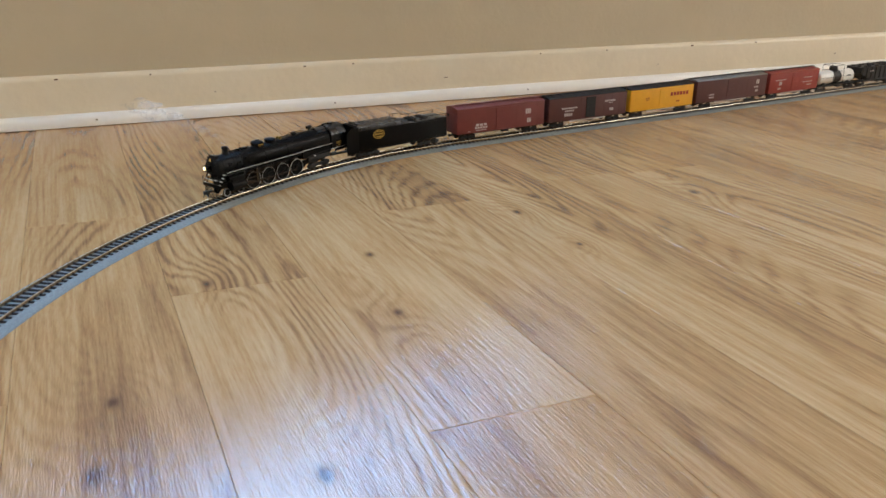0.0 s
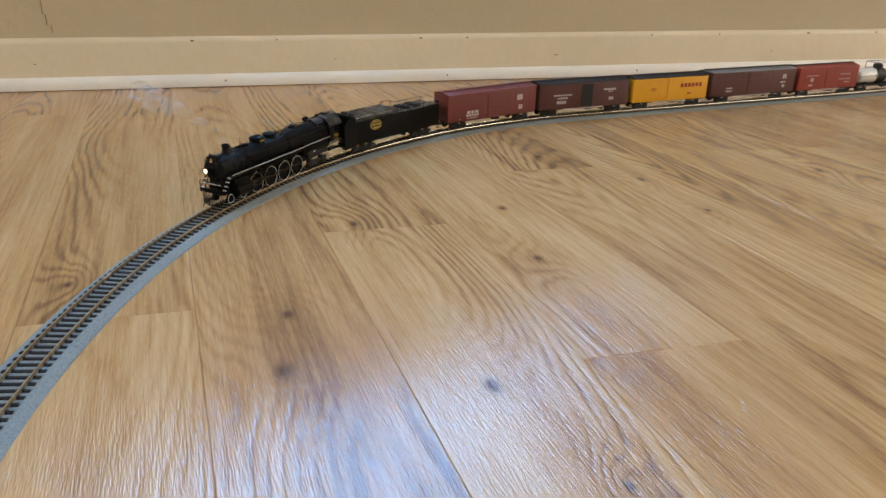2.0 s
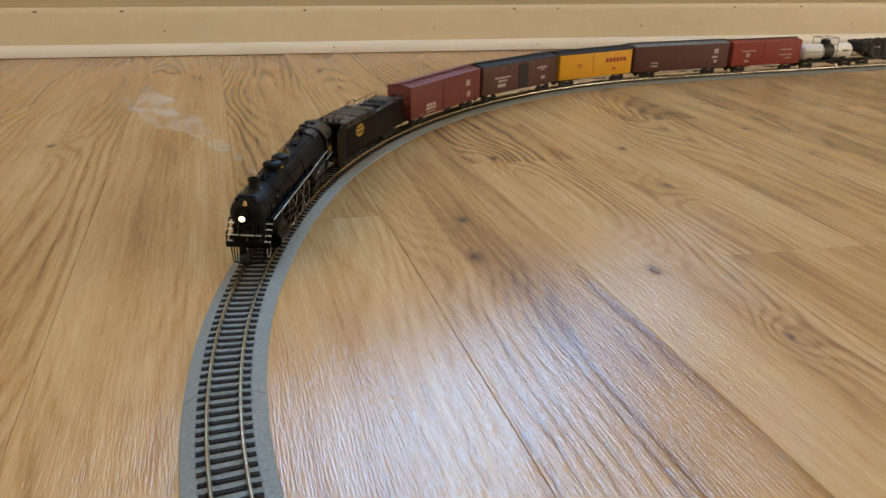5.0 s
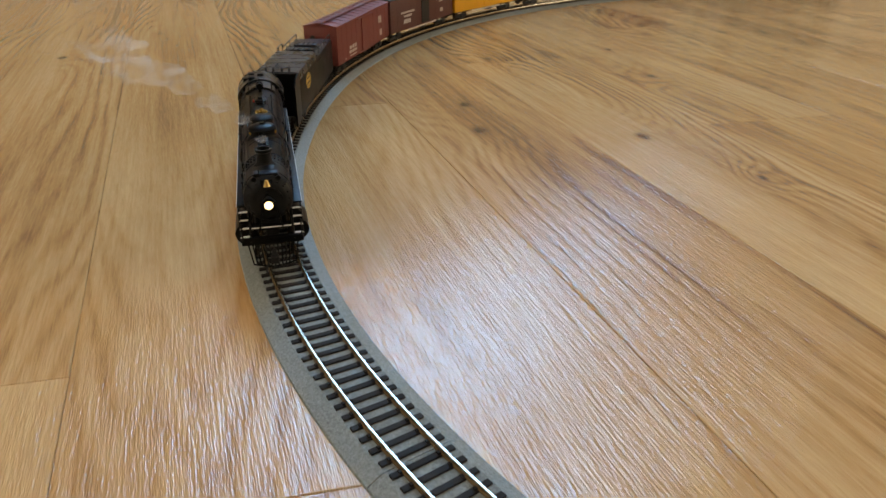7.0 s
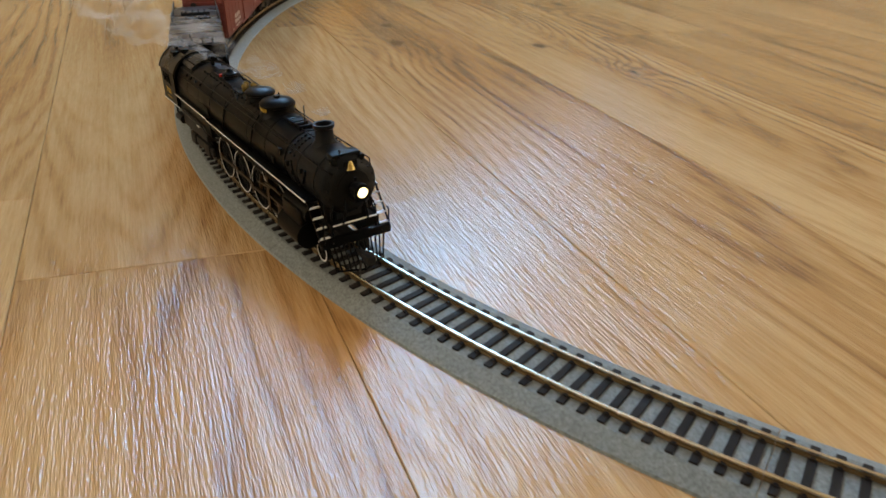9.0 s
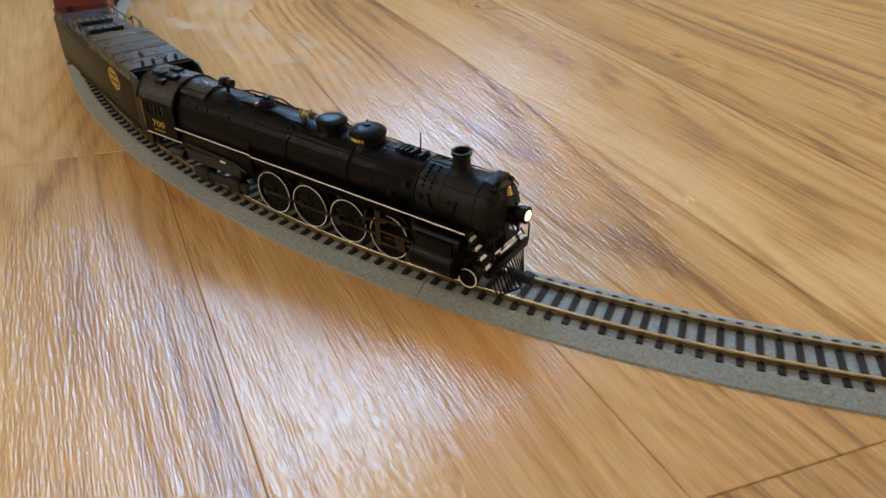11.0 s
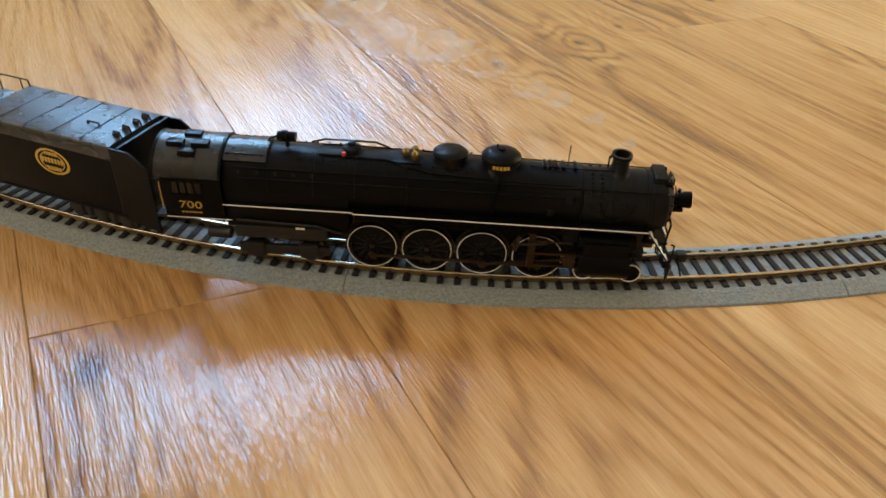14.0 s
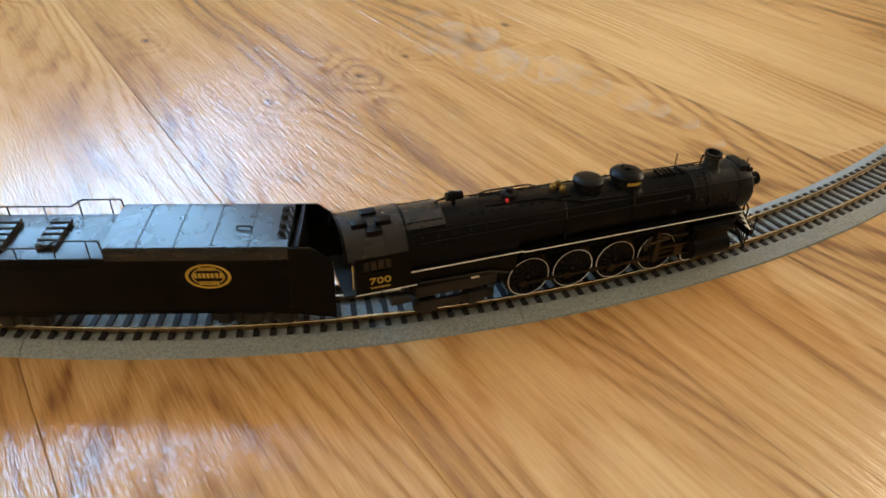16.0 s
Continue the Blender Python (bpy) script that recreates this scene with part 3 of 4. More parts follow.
def locomotive():
    e = thing("steam_locomotive", "black model steam locomotive with white stripe, lit headlight", "locomotive")
    # boiler
    bm = bmesh.new()
    lathe_x(bm, [(-101, 15.0), (-60, 15.0), (-46, 14.6), (20, 13.8), (52, 13.2), (52.4, 13.5), (54, 13.5), (54.4, 13.1)], 0, 37.6, 44)
    part("boiler", bm, M_BLACK, e, "long black boiler jacket")
    bm = bmesh.new()
    lathe_x(bm, [(54.4, 13.0), (66, 13.0), (66.2, 13.25), (68, 13.25), (68.2, 13.0), (84, 13.0), (84.2, 13.35), (86.4, 13.35), (86.6, 13.0), (93, 13.0), (94, 12.5), (94.6, 11.5), (96, 10.6), (97.0, 8.6), (97.8, 4.0), (98.0, 1.0)], 0, 37.6, 44)
    part("smokebox", bm, M_SMOKEBOX, e, "graphite grey smokebox")
    for x in (-82, -62, -44, -24, 8, 30):
        bm = bmesh.new()
        r = float(np.interp(x, [-101, -60, -46, 20, 52], [15.0, 15.0, 14.6, 13.8, 13.2])) + 0.12
        lathe_x(bm, [(x - 0.7, r), (x + 0.7, r)], 0, 37.6, 44)
        part("boiler_band", bm, M_BLACK, e)
    # firebox sides under the boiler
    bm = bmesh.new()
    box(bm, -101, -46, -15.2, 15.2, 20, 37.6, 0.8)
    part("firebox", bm, M_BLACK, e)
    bm = bmesh.new()
    box(bm, -52, 52, -4.5, 4.5, 10, 27, 0.6)
    part("frame", bm, M_UNDER, e)
    bm = bmesh.new()
    box(bm, -100, 90, -3.4, 3.4, 8, 13, 0.5)
    box(bm, 48, 92, -9, 9, 18, 28, 1)
    part("main_frame", bm, M_UNDER, e)
    # smokebox front: door ring, dogs, hand rail, number plate
    bm = bmesh.new()
    for i in range(18):
        a = 2 * math.pi * i / 18
        box(bm, 93.6, 96.0, 10.7 * math.cos(a) - 0.5, 10.7 * math.cos(a) + 0.5, 37.6 + 10.7 * math.sin(a) - 0.5, 37.6 + 10.7 * math.sin(a) + 0.5)
    part("door_dog_ring", bm, M_SMOKEBOX, e)
    bm = bmesh.new()
    tube(bm, [(98.2, 7.5 * math.cos(a), 38 + 7.5 * math.sin(a)) for a in np.linspace(0.1, math.pi - 0.1, 10)], 0.32)
    part("door_rail", bm, M_BLACK, e)
    # headlight
    bm = bmesh.new()
    lathe_x(bm, [(98, 1.6), (99, 2.2), (104, 3.6), (107.0, 3.8), (107.2, 3.4)], 0, 38.5, 20)
    box(bm, 96, 104, -2.4, 2.4, 33.4, 35.0, 0.2)
    cyl(bm, (101, 0, 42.0), (101, 0, 43.4), 0.9, 8)
    hl = part("headlight", bm, M_BLACK, e, "round black headlight housing")
    bm = bmesh.new()
    lathe_x(bm, [(107.2, 2.3), (107.8, 1.8), (108.0, 0.6)], 0, 38.5, 18)
    part("lens", bm, M_LAMP, hl, "glowing warm white lens")
    # bell and bracket over the door
    bm = bmesh.new()
    lathe_z(bm, [(45.6, 2.1), (46.2, 1.7), (47.6, 1.2), (48.8, 0.9), (49.3, 0.3)], 96.5, 0, 16)
    bell = part("bell", bm, M_BRASS, e, "polished brass bell")
    bm = bmesh.new()
    tube(bm, [(96.5, -2.8, 44.5), (96.5, -2.8, 49.4), (96.5, 2.8, 49.4), (96.5, 2.8, 44.5)], 0.35)
    cyl(bm, (93.5, -3.4, 48), (93.5, -3.4, 53.8), 0.3, 6)
    part("bell_yoke", bm, M_BLACK, bell)
    for y in (-6.4, 6.4):
        bm = bmesh.new()
        cyl(bm, (92, y, 49), (94.5, y, 49), 1.3, 10)
        cyl(bm, (93, y, 47), (93, y, 49), 0.6, 6)
        part("marker_lamp", bm, M_BLACK, e)
    # feedwater heater bulge on the smokebox top, stack, domes
    bm = bmesh.new()
    box(bm, 86.8, 93, -6.5, 6.5, 47.6, 51.6, 0.9)
    part("feedwater_heater", bm, M_SMOKEBOX, e)
    bm = bmesh.new()
    lathe_z(bm, [(49.2, 6.2), (50.4, 5.0), (51.6, 4.3), (56.4, 3.9), (57.0, 4.7), (58.6, 4.8), (58.6, 3.6), (55.5, 3.4)], 71, 0, 28)
    part("stack", bm, M_SMOKEBOX, e, "short flared smoke stack")
    bm = bmesh.new()
    lathe_z(bm, [(47.6, 10.6), (48.8, 9.2), (50.4, 8.0), (53.2, 7.7), (53.5, 8.5), (54.6, 8.5), (55.8, 7.4), (56.8, 4.8), (57.2, 1.2)], 17.5, 0, 32)
    part("sand_dome", bm, M_BLACK, e, "round black sand dome")
    bm = bmesh.new()
    cyl(bm, (17.5, 0, 57), (17.5, 0, 58), 1.6, 14)
    cyl(bm, (15.6, 2, 57), (15.6, 2, 58.6), 0.4, 6)
    part("sand_hatch", bm, M_BLACK, e)
    bm = bmesh.new()
    lathe_z(bm, [(47.8, 9.6), (49.0, 8.2), (50.4, 7.2), (53.4, 6.9), (53.7, 7.5), (54.7, 7.5), (55.6, 6.4), (56.2, 3.6), (56.4, 0.8)], -4, 0, 32)
    part("steam_dome", bm, M_BLACK, e, "round black steam dome")
    # pale bars for the small lettering on the dome
    for side in (-1, 1):
        bm = bmesh.new()
        for i in range(5):
            a = radians(90 + (i - 2) * 11)
            xx, yy = 17.5 + 7.9 * math.cos(a), side * 7.9 * math.sin(a)
            box(bm, xx - 0.55, xx + 0.55, yy - 0.25, yy + 0.25, 51.6, 53.6)
        part("dome_lettering", bm, M_GOLD, e, "gold bars of small lettering")
    # pop valves, whistle, generator, pipes along the top
    for x, y in ((-19, 2.4), (-19, -2.4), (-23, 0)):
        bm = bmesh.new()
        lathe_z(bm, [(51.4, 1.5), (53.2, 1.3), (53.6, 1.7), (54.4, 1.5), (55.2, 0.6)], x, y, 12)
        part("pop_valve", bm, M_DULLBRASS, e, "dull brass safety valve")
    bm = bmesh.new()
    box(bm, -28, -16, -6.0, 6.0, 49.6, 51.4, 0.4)
    tube(bm, [(-26, -6, 50.4), (-22, -8, 50.0), (-16, -7.4, 49.8)], 0.5)
    part("valve_base", bm, M_BLACK, e)
    bm = bmesh.new()
    cyl(bm, (-78.5, 0, 57.4), (-70.5, 0, 57.4), 2.0, 14)
    cyl(bm, (-76.6, 0, 57.4), (-74.4, 0, 57.4), 2.5, 14)
    cyl(bm, (-74.5, 0, 52), (-74.5, 0, 56), 0.9, 8)
    tube(bm, [(-79, 0, 57.0), (-82, 1, 55.5), (-84, 2, 53.2)], 0.5)
    part("turbo_generator", bm, M_BLACK, e)
    bm = bmesh.new()
    lathe_z(bm, [(51.8, 3.8), (53.2, 3.4), (53.6, 4.2), (54.4, 4.0), (55.2, 2.0), (56.6, 1.8), (56.8, 0.5)], -46, 0, 16)
    tube(bm, [(-64, 1.5, 54.6), (-58, 1.5, 56.2), (-36, 1.5, 56.2), (-30, 1.5, 54.0)], 0.45)
    part("steam_turret", bm, M_BLACK, e)
    bm = bmesh.new()
    cyl(bm, (-49, -4.4, 52.0), (-49, -4.4, 53.6), 0.9, 8)
    part("valve_handle", bm, M_RED, e, "tiny red valve handle")
    # stay bolts along the firebox crown
    for side in (-1, 1):
        for i in range(17):
            bm = bmesh.new()
            x = -68 + i * 5.2
            a = radians(62)
            r = 15.0 if x < -46 else 14.5
            cyl(bm, (x, side * r * math.cos(a), 37.6 + r * math.sin(a)), (x, side * (r + 0.9) * math.cos(a), 37.6 + (r + 0.9) * math.sin(a)), 0.42, 6)
            part("rail_stanchion", bm, M_BLACK, e)
        bm = bmesh.new()
        tube(bm, [(x, side * (r + 1.3) * math.cos(radians(40)), 37.6 + (r + 1.3) * math.sin(radians(40))) for x, r in ((-98, 15), (-60, 15), (-46, 14.6), (20, 13.8), (52, 13.2), (92, 13.0), (96, 11.0))], 0.33)
        part("hand_rail", bm, M_BLACK, e, "thin wire hand rail")
        bm = bmesh.new()
        tube(bm, [(x, side * (r + 0.5) * math.cos(radians(24)), 37.6 + (r + 0.5) * math.sin(radians(24))) for x, r in ((-95, 15), (-60, 15), (-46, 14.6), (20, 13.8), (46, 13.2))], 0.4)
        tube(bm, [(17, side * 9.2, 50), (16, side * 13.2, 44), (15, side * 14.8, 36), (14, side * 14.5, 30)], 0.35)
        tube(bm, [(-20, side * 8, 49.5), (-21, side * 13.4, 44), (-21.5, side * 15.2, 36), (-22, side * 15, 31)], 0.4)
        part("pipe", bm, M_BLACK, e)
        for x in (58, 62.5):
            bm = bmesh.new()
            r = 13.3
            for k in range(6):
                aa = radians(74 - k * 9)
                box(bm, x - 0.5, x + 0.5, side * r * math.cos(aa) - 0.5, side * r * math.cos(aa) + 0.5, 37.6 + r * math.sin(aa) - 0.5, 37.6 + r * math.sin(aa) + 0.5)
            part("rivet_row", bm, M_SMOKEBOX, e)
    bm = bmesh.new()
    for x in (36, 38.5, 41, 44.5, 50):
        box(bm, x - 0.8, x + 0.8, -3.2, 3.2, 50.0, 52.4, 0.3)
    cyl(bm, (47, 1, 51), (47, 1, 60.5), 0.28, 6)
    tube(bm, [(30, -2.6, 51.6), (56, -2.6, 51.4), (70, -2.6, 51.6)], 0.35)
    cyl(bm, (66, 2.6, 50), (66, 2.6, 55), 0.4, 6)
    cyl(bm, (66, 2.6, 55), (67.2, 2.6, 56.4), 0.7, 6)
    part("check_valve", bm, M_BLACK, e)
    for side in (-1, 1):
        for k, x in enumerate((-94, -86, -78, -70, -62)):
            bm = bmesh.new()
            a = radians(33)
            cyl(bm, (x, side * 14.9 * math.cos(a), 37.6 + 14.9 * math.sin(a)), (x, side * 15.6 * math.cos(a), 37.6 + 15.6 * math.sin(a)), 0.8, 8)
            part("washout_plug", bm, M_SMOKEBOX, e)
        for x, a0, w in ((48, 20, 3.2), (57.5, 8, 2.4), (63, -4, 2.0), (73, 12, 2.0), (40, -8, 3.0)):
            bm = bmesh.new()
            a = radians(a0)
            y, z = 13.3 * math.cos(a), 37.6 + 13.3 * math.sin(a)
            box(bm, x - w / 2, x + w / 2, *sorted((side * (y - 0.6), side * (y + 0.9))), z - w / 2, z + w / 2, 0.3)
            part("access_cover", bm, M_SMOKEBOX, e)
        bm = bmesh.new()
        tube(bm, [(78, side * 12.9, 42), (76, side * 13.6, 36), (70, side * 13.4, 33), (64, side * 13.6, 36), (62, side * 13.0, 42)], 0.4)
        tube(bm, [(97, side * 4, 34), (99.5, side * 5, 28), (98.5, side * 6, 22)], 0.5)
        part("loop_pipe", bm, M_BLACK, e)
        bm = bmesh.new()
        tube(bm, [(-60, side * 4.6, 52.2), (-44, side * 4.8, 52.0), (-30, side * 5.2, 51.6), (-12, side * 9.4, 49.0), (26, side * 9.4, 47.4), (50, side * 9.2, 47.0)], 0.45)
        part("sand_pipe", bm, M_BLACK, e)
    # running boards with white edges, stepping down at the firebox
    for side in (-1, 1):
        for x0, x1, z in ((-44, 86, 31.6), (-101, -44, 32.3)):
            bm = bmesh.new()
            box(bm, x0, x1, side * 12 if side > 0 else -17.4, 17.4 if side > 0 else -12, z - 1.0, z, 0.15)
            rb = part("running_board", bm, M_BLACK, e)
            bm = bmesh.new()
            box(bm, x0, x1, side * 17.45 - 0.12, side * 17.45 + 0.12, z - 0.42, z + 0.06)
            part("edge_stripe", bm, M_WHITE, rb, "thin white line along the running board")
        bm = bmesh.new()
        box(bm, -44, 30, side * 11 if side > 0 else -15.5, 15.5 if side > 0 else -11, 26.4, 30.4, 0.8)
        part("air_reservoir", bm, M_BLACK, e)
        for i in range(5):
            bm = bmesh.new()
            tube(bm, [(-36, side * 15.6, 30.2 - i * 0.9), (50, side * 15.6, 30.2 - i * 0.9)], 0.26)
            part("cooling_pipe", bm, M_BLACK, e)
        # front steps slanting down to the pilot beam
        bm = bmesh.new()
        for dx in (0, 5.0):
            tube(bm, [(86 + dx * 0.1, side * (16.6 - dx), 31), (99 + dx * 0.1, side * (16.6 - dx), 15)], 0.45)
        lad = part("front_ladder", bm, M_BLACK, e)
        for i in range(4):
            f = 0.15 + i * 0.23
            bm = bmesh.new()
            xx, zz = 86 + 13 * f, 31 - 16 * f
            box(bm, xx - 0.8, xx + 0.8, *sorted((side * 11.6, side * 16.8)), zz - 0.25, zz + 0.25)
            part("step", bm, M_WHITE if i < 4 else M_BLACK, lad, "white edged step")
        # cylinders, valve chests, slide bars
        bm = bmesh.new()
        cyl(bm, (56, side * 14.2, 12.2), (80, side * 14.2, 12.2), 6.2, 22)
        cyl(bm, (55, side * 12.8, 22.4), (82, side * 12.8, 22.4), 3.8, 18)
        box(bm, 57, 79, *sorted((side * 9.0, side * 17.6)), 11, 24, 1.5)
        part("cylinder", bm, M_BLACK, e, "black cylinder block")
        bm = bmesh.new()
        box(bm, 34, 57, *sorted((side * 13.2, side * 15.4)), 15.2, 16.4)
        box(bm, 34, 57, *sorted((side * 13.2, side * 15.4)), 9.0, 10.0)
        box(bm, 32, 35, *sorted((side * 11.5, side * 15.6)), 8, 26)
        part("slide_bar", bm, M_STEEL, e)
        bm = bmesh.new()
        tube(bm, [(34, side * 15.8, 22.6), (52, side * 15.8, 22.4)], 0.5)
        tube(bm, [(24, side * 16.2, 20), (40, side * 16.2, 21.8)], 0.6)
        tube(bm, [(28, side * 15.9, 25), (26, side * 15.9, 17)], 0.9)
        part("valve_gear", bm, M_STEEL, e)
        # injector pipes and ash pan under the cab
        bm = bmesh.new()
        box(bm, -98, -56, *sorted((side * 10, side * 15.4)), 14.5, 21, 1.0)
        tube(bm, [(-96, side * 16, 24), (-60, side * 16.2, 23), (-50, side * 16, 20)], 0.6)
        cyl(bm, (-110, side * 14.5, 16), (-100, side * 14.5, 16), 2.6, 12)
        part("ash_pan", bm, M_UNDER, e)
        bm = bmesh.new()
        box(bm, -70, -66, side * 15.7 - 0.3, side * 15.7 + 0.3, 20.6, 21.4)
        part("pipe_flange", bm, M_WHITE, e)
        # trailing truck
        bm = bmesh.new()
        box(bm, -98, -56, *sorted((side * 10.6, side * 13.0)), 4.8, 9.4, 0.8)
        box(bm, -95, -86, *sorted((side * 10.2, side * 13.8)), 3.4, 10.6, 1.0)
        box(bm, -70, -61, *sorted((side * 10.2, side * 13.8)), 3.4, 10.6, 1.0)
        part("trailing_truck_frame", bm, M_UNDER, e)
        for x in (-90.5, -65.5):
            plain_wheel(e, 5.6, x, side * 8.9)
        for x in (60.5, 83.5):
            plain_wheel(e, 4.9, x, side * 9.4, True)
    # cab: an arched roof in one sweep with the boiler, sides tucked under it
    arc = [(17.2 * math.cos(a), 38.6 + 16.4 * math.sin(a)) for a in np.linspace(radians(14), radians(166), 21)]
    for side in (-1, 1):
        bm = bmesh.new()
        y0, y1 = sorted((side * 16.2, side * 16.9))
        box(bm, -127, -101, y0, y1, 24, 35.6)
        box(bm, -127, -101, y0, y1, 41.6, 43.4)
        box(bm, -127, -123.5, y0, y1, 35.6, 41.6)
        box(bm, -109.5, -101, y0, y1, 35.6, 41.6)
        w = part("cab_side", bm, M_BLACK, e)
        for i in range(5):
            x0 = -123.6 + i * 3.4
            bm = bmesh.new()
            box(bm, x0, x0 + 0.6, y0 - 0.1, y1 + 0.1, 35.6, 41.6)
            part("window_post", bm, M_BLACK, w)
        bm = bmesh.new()
        box(bm, -124.4, -109.0, *sorted((side * 16.85, side * 17.15)), 41.5, 42.3)
        box(bm, -124.4, -109.0, *sorted((side * 16.85, side * 17.3)), 35.0, 35.7)
        part("window_sill", bm, M_BLACK, w)
        bm = bmesh.new()
        box(bm, -123.5, -109.5, *sorted((side * 16.25, side * 16.35)), 35.6, 41.6)
        part("window_pane", bm, M_CABGLASS, w, "dull dark cab window")
        letters("700", 5.0 * MM, M_GOLD, e, pose(-115.5 * MM, side * 17.0 * MM, 30.6 * MM, 90, 0, 0 if side < 0 else 180), "cab_number", "gold cab number 700", 1.35)
        bm = bmesh.new()
        for i in range(6):
            box(bm, -120 + i * 1.6, -118.8 + i * 1.6, *sorted((side * 16.85, side * 17.0)), 26.7, 27.4)
        part("small_lettering", bm, M_GOLD, e)
        bm = bmesh.new()
        box(bm, -127, -98, *sorted((side * 16.8, side * 17.1)), 24.05, 24.45)
        part("cab_stripe", bm, M_WHITE, e, "thin white line under the cab")
        bm = bmesh.new()
        tube(bm, [(-128, side * 16.6, 28), (-128, side * 16.6, 41)], 0.32)
        part("grab_rail", bm, M_BRASS if side < 0 else M_BLACK, e)
    bm = bmesh.new()
    prism_x(bm, arc + [(y * 0.955, z - 0.8) for y, z in reversed(arc)], -131, -101)
    part("cab_roof", bm, M_ROOFBLACK, e, "black arched cab roof, lightened for window sheen")
    for x0, x1 in ((-131.4, -130), (-102, -101)):
        bm = bmesh.new()
        prism_x(bm, [(y * 1.012, 38.6 + (z - 38.6) * 1.012) for y, z in arc] + [(y * 0.99, z - 0.2) for y, z in reversed(arc)], x0, x1)
        part("roof_rim", bm, M_BLACK, e)
    for x, y in ((-122, -5.6), (-111, -5.6), (-116, -9.6), (-116, 1.0)):
        bm = bmesh.new()
        zt = 38.6 + 16.4 * math.sqrt(1 - (y / 17.2) ** 2)
        box(bm, x - 3.6, x + 3.6, y - 2.2, y + 2.2, zt - 1.4, zt + 1.3, 0.2)
        part("roof_vent", bm, M_BLACK, e)
    bm = bmesh.new()
    prism_x(bm, [(-16.4, 24)] + [(y * 0.95, z - 0.9) for y, z in reversed(arc)] + [(16.4, 24)], -102.4, -101.6)
    part("cab_front", bm, M_BLACK, e)
    bm = bmesh.new()
    box(bm, -132, -101, -16, 16, 23, 24.4)
    box(bm, -108, -102, -14, 14, 24.4, 44)
    part("cab_floor", bm, M_UNDER, e)
    bm = bmesh.new()
    tc = [(15.9 * math.cos(a), 38.0 + 16.2 * math.sin(a)) for a in np.linspace(radians(48), radians(132), 13)]
    prism_x(bm, tc + [(y * 0.9, z - 1.6) for y, z in reversed(tc)], -100.6, -82)
    part("turret_cover", bm, M_ROOFBLACK, e, "black turret cover, lightened for window sheen")
    for y in (-8.2, 8.2):
        bm = bmesh.new()
        zt = 38.0 + 16.2 * math.sqrt(1 - (y / 15.9) ** 2)
        for i in range(5):
            cyl(bm, (-99 + i * 3.8, y, zt - 0.3), (-99 + i * 3.8, y, zt + 0.5), 0.55, 6)
        tube(bm, [(-100, y, zt + 0.15), (-83, y, zt + 0.15)], 0.22)
        part("cover_hinge", bm, M_BLACK, e)
    # pilot
    bm = bmesh.new()
    box(bm, 96, 99.5, -16.5, 16.5, 13.2, 17.2, 0.4)
    beam = part("pilot_beam", bm, M_BLACK, e)
    for i in range(13):
        y = -13.2 + i * 2.2
        bm = bmesh.new()
        tube(bm, [(98.5, y, 13.5), (106.5 - abs(y) * 0.42, y * 0.86, 2.2)], 0.42)
        part("pilot_bar", bm, M_BLACK, e)
    bm = bmesh.new()
    tube(bm, [(100.8, -11.4, 2.2), (106.4, 0, 2.2), (100.8, 11.4, 2.2)], 0.55)
    part("pilot_foot", bm, M_BLACK, e)
    bm = bmesh.new()
    box(bm, 86, 98, -10.5, 10.5, 21.5, 22.3)
    part("pilot_deck", bm, M_BLACK, e)
    bm = bmesh.new()
    box(bm, 97.8, 98.4, -10.5, 10.5, 22.3, 22.9)
    part("deck_stripe", bm, M_WHITE, e, "white line on the front deck")
    bm = bmesh.new()
    box(bm, 99, 110.5, -1.2, 1.2, 7.5, 10.0, 0.3)
    box(bm, 107.5, 112.5, -2.0, 2.2, 6.6, 10.8, 0.7)
    tube(bm, [(108, -3, 8), (109.5, -4.5, 4), (110.5, -5, 1.0)], 0.5)
    part("coupler", bm, M_UNDER, e)
    for side in (-1, 1):
        bm = bmesh.new()
        tube(bm, [(99.6, side * 15.6, 16), (99.6, side * 15.6, 24.5), (98, side * 15.6, 25.2)], 0.4)
        tube(bm, [(97, side * 10.4, 17), (97, side * 10.4, 27), (94, side * 8, 33)], 0.45)
        part("pilot_rail", bm, M_BLACK, e)
        bm = bmesh.new()
        cyl(bm, (89, side * 7, 22), (89, side * 7, 30), 3.2, 14)
        cyl(bm, (89, side * 7, 30.2), (89, side * 7, 31.6), 2.4, 12)
        part("air_pump", bm, M_BLACK, e)
    # ends drawn in to their true length over the running gear
    def drawn_in(x):
        if x > 0.0366:
            return 0.0366 + (x - 0.0366) * 0.90
        return -0.0366 + (x + 0.0366) * 0.97 if x < -0.0366 else x

    for ob in e.children_recursive:
        if ob.type != "MESH":
            continue
        if ob.location.length > 0.001:
            ob.location.x = drawn_in(ob.location.x)
        elif ob.parent.location.length < 0.001:
            for v in ob.data.vertices:
                v.co.x = drawn_in(v.co.x)
    # driving wheels and rods
    wheels, rods = [], []
    for side in (-1, 1):
        for x in DRIVERS_X:
            wheels.append(spoked_wheel("driving_wheel", e, DRIVER_R, x, side * 9.9, label="black spoked driving wheel with white tyre edge"))
        bm = bmesh.new()
        box(bm, DRIVERS_X[0] - 1.4, DRIVERS_X[3] + 1.4, -0.45, 0.45, -0.75, 0.75, 0.15)
        for x in DRIVERS_X:
            cyl(bm, (x, -0.6, 0), (x, 0.6, 0), 1.9, 14)
        sr = part("side_rod", bm, M_STEEL, e, "dull steel side rod")
        bm = bmesh.new()
        box(bm, 0, 38, -0.45, 0.45, -0.7, 0.7, 0.15)
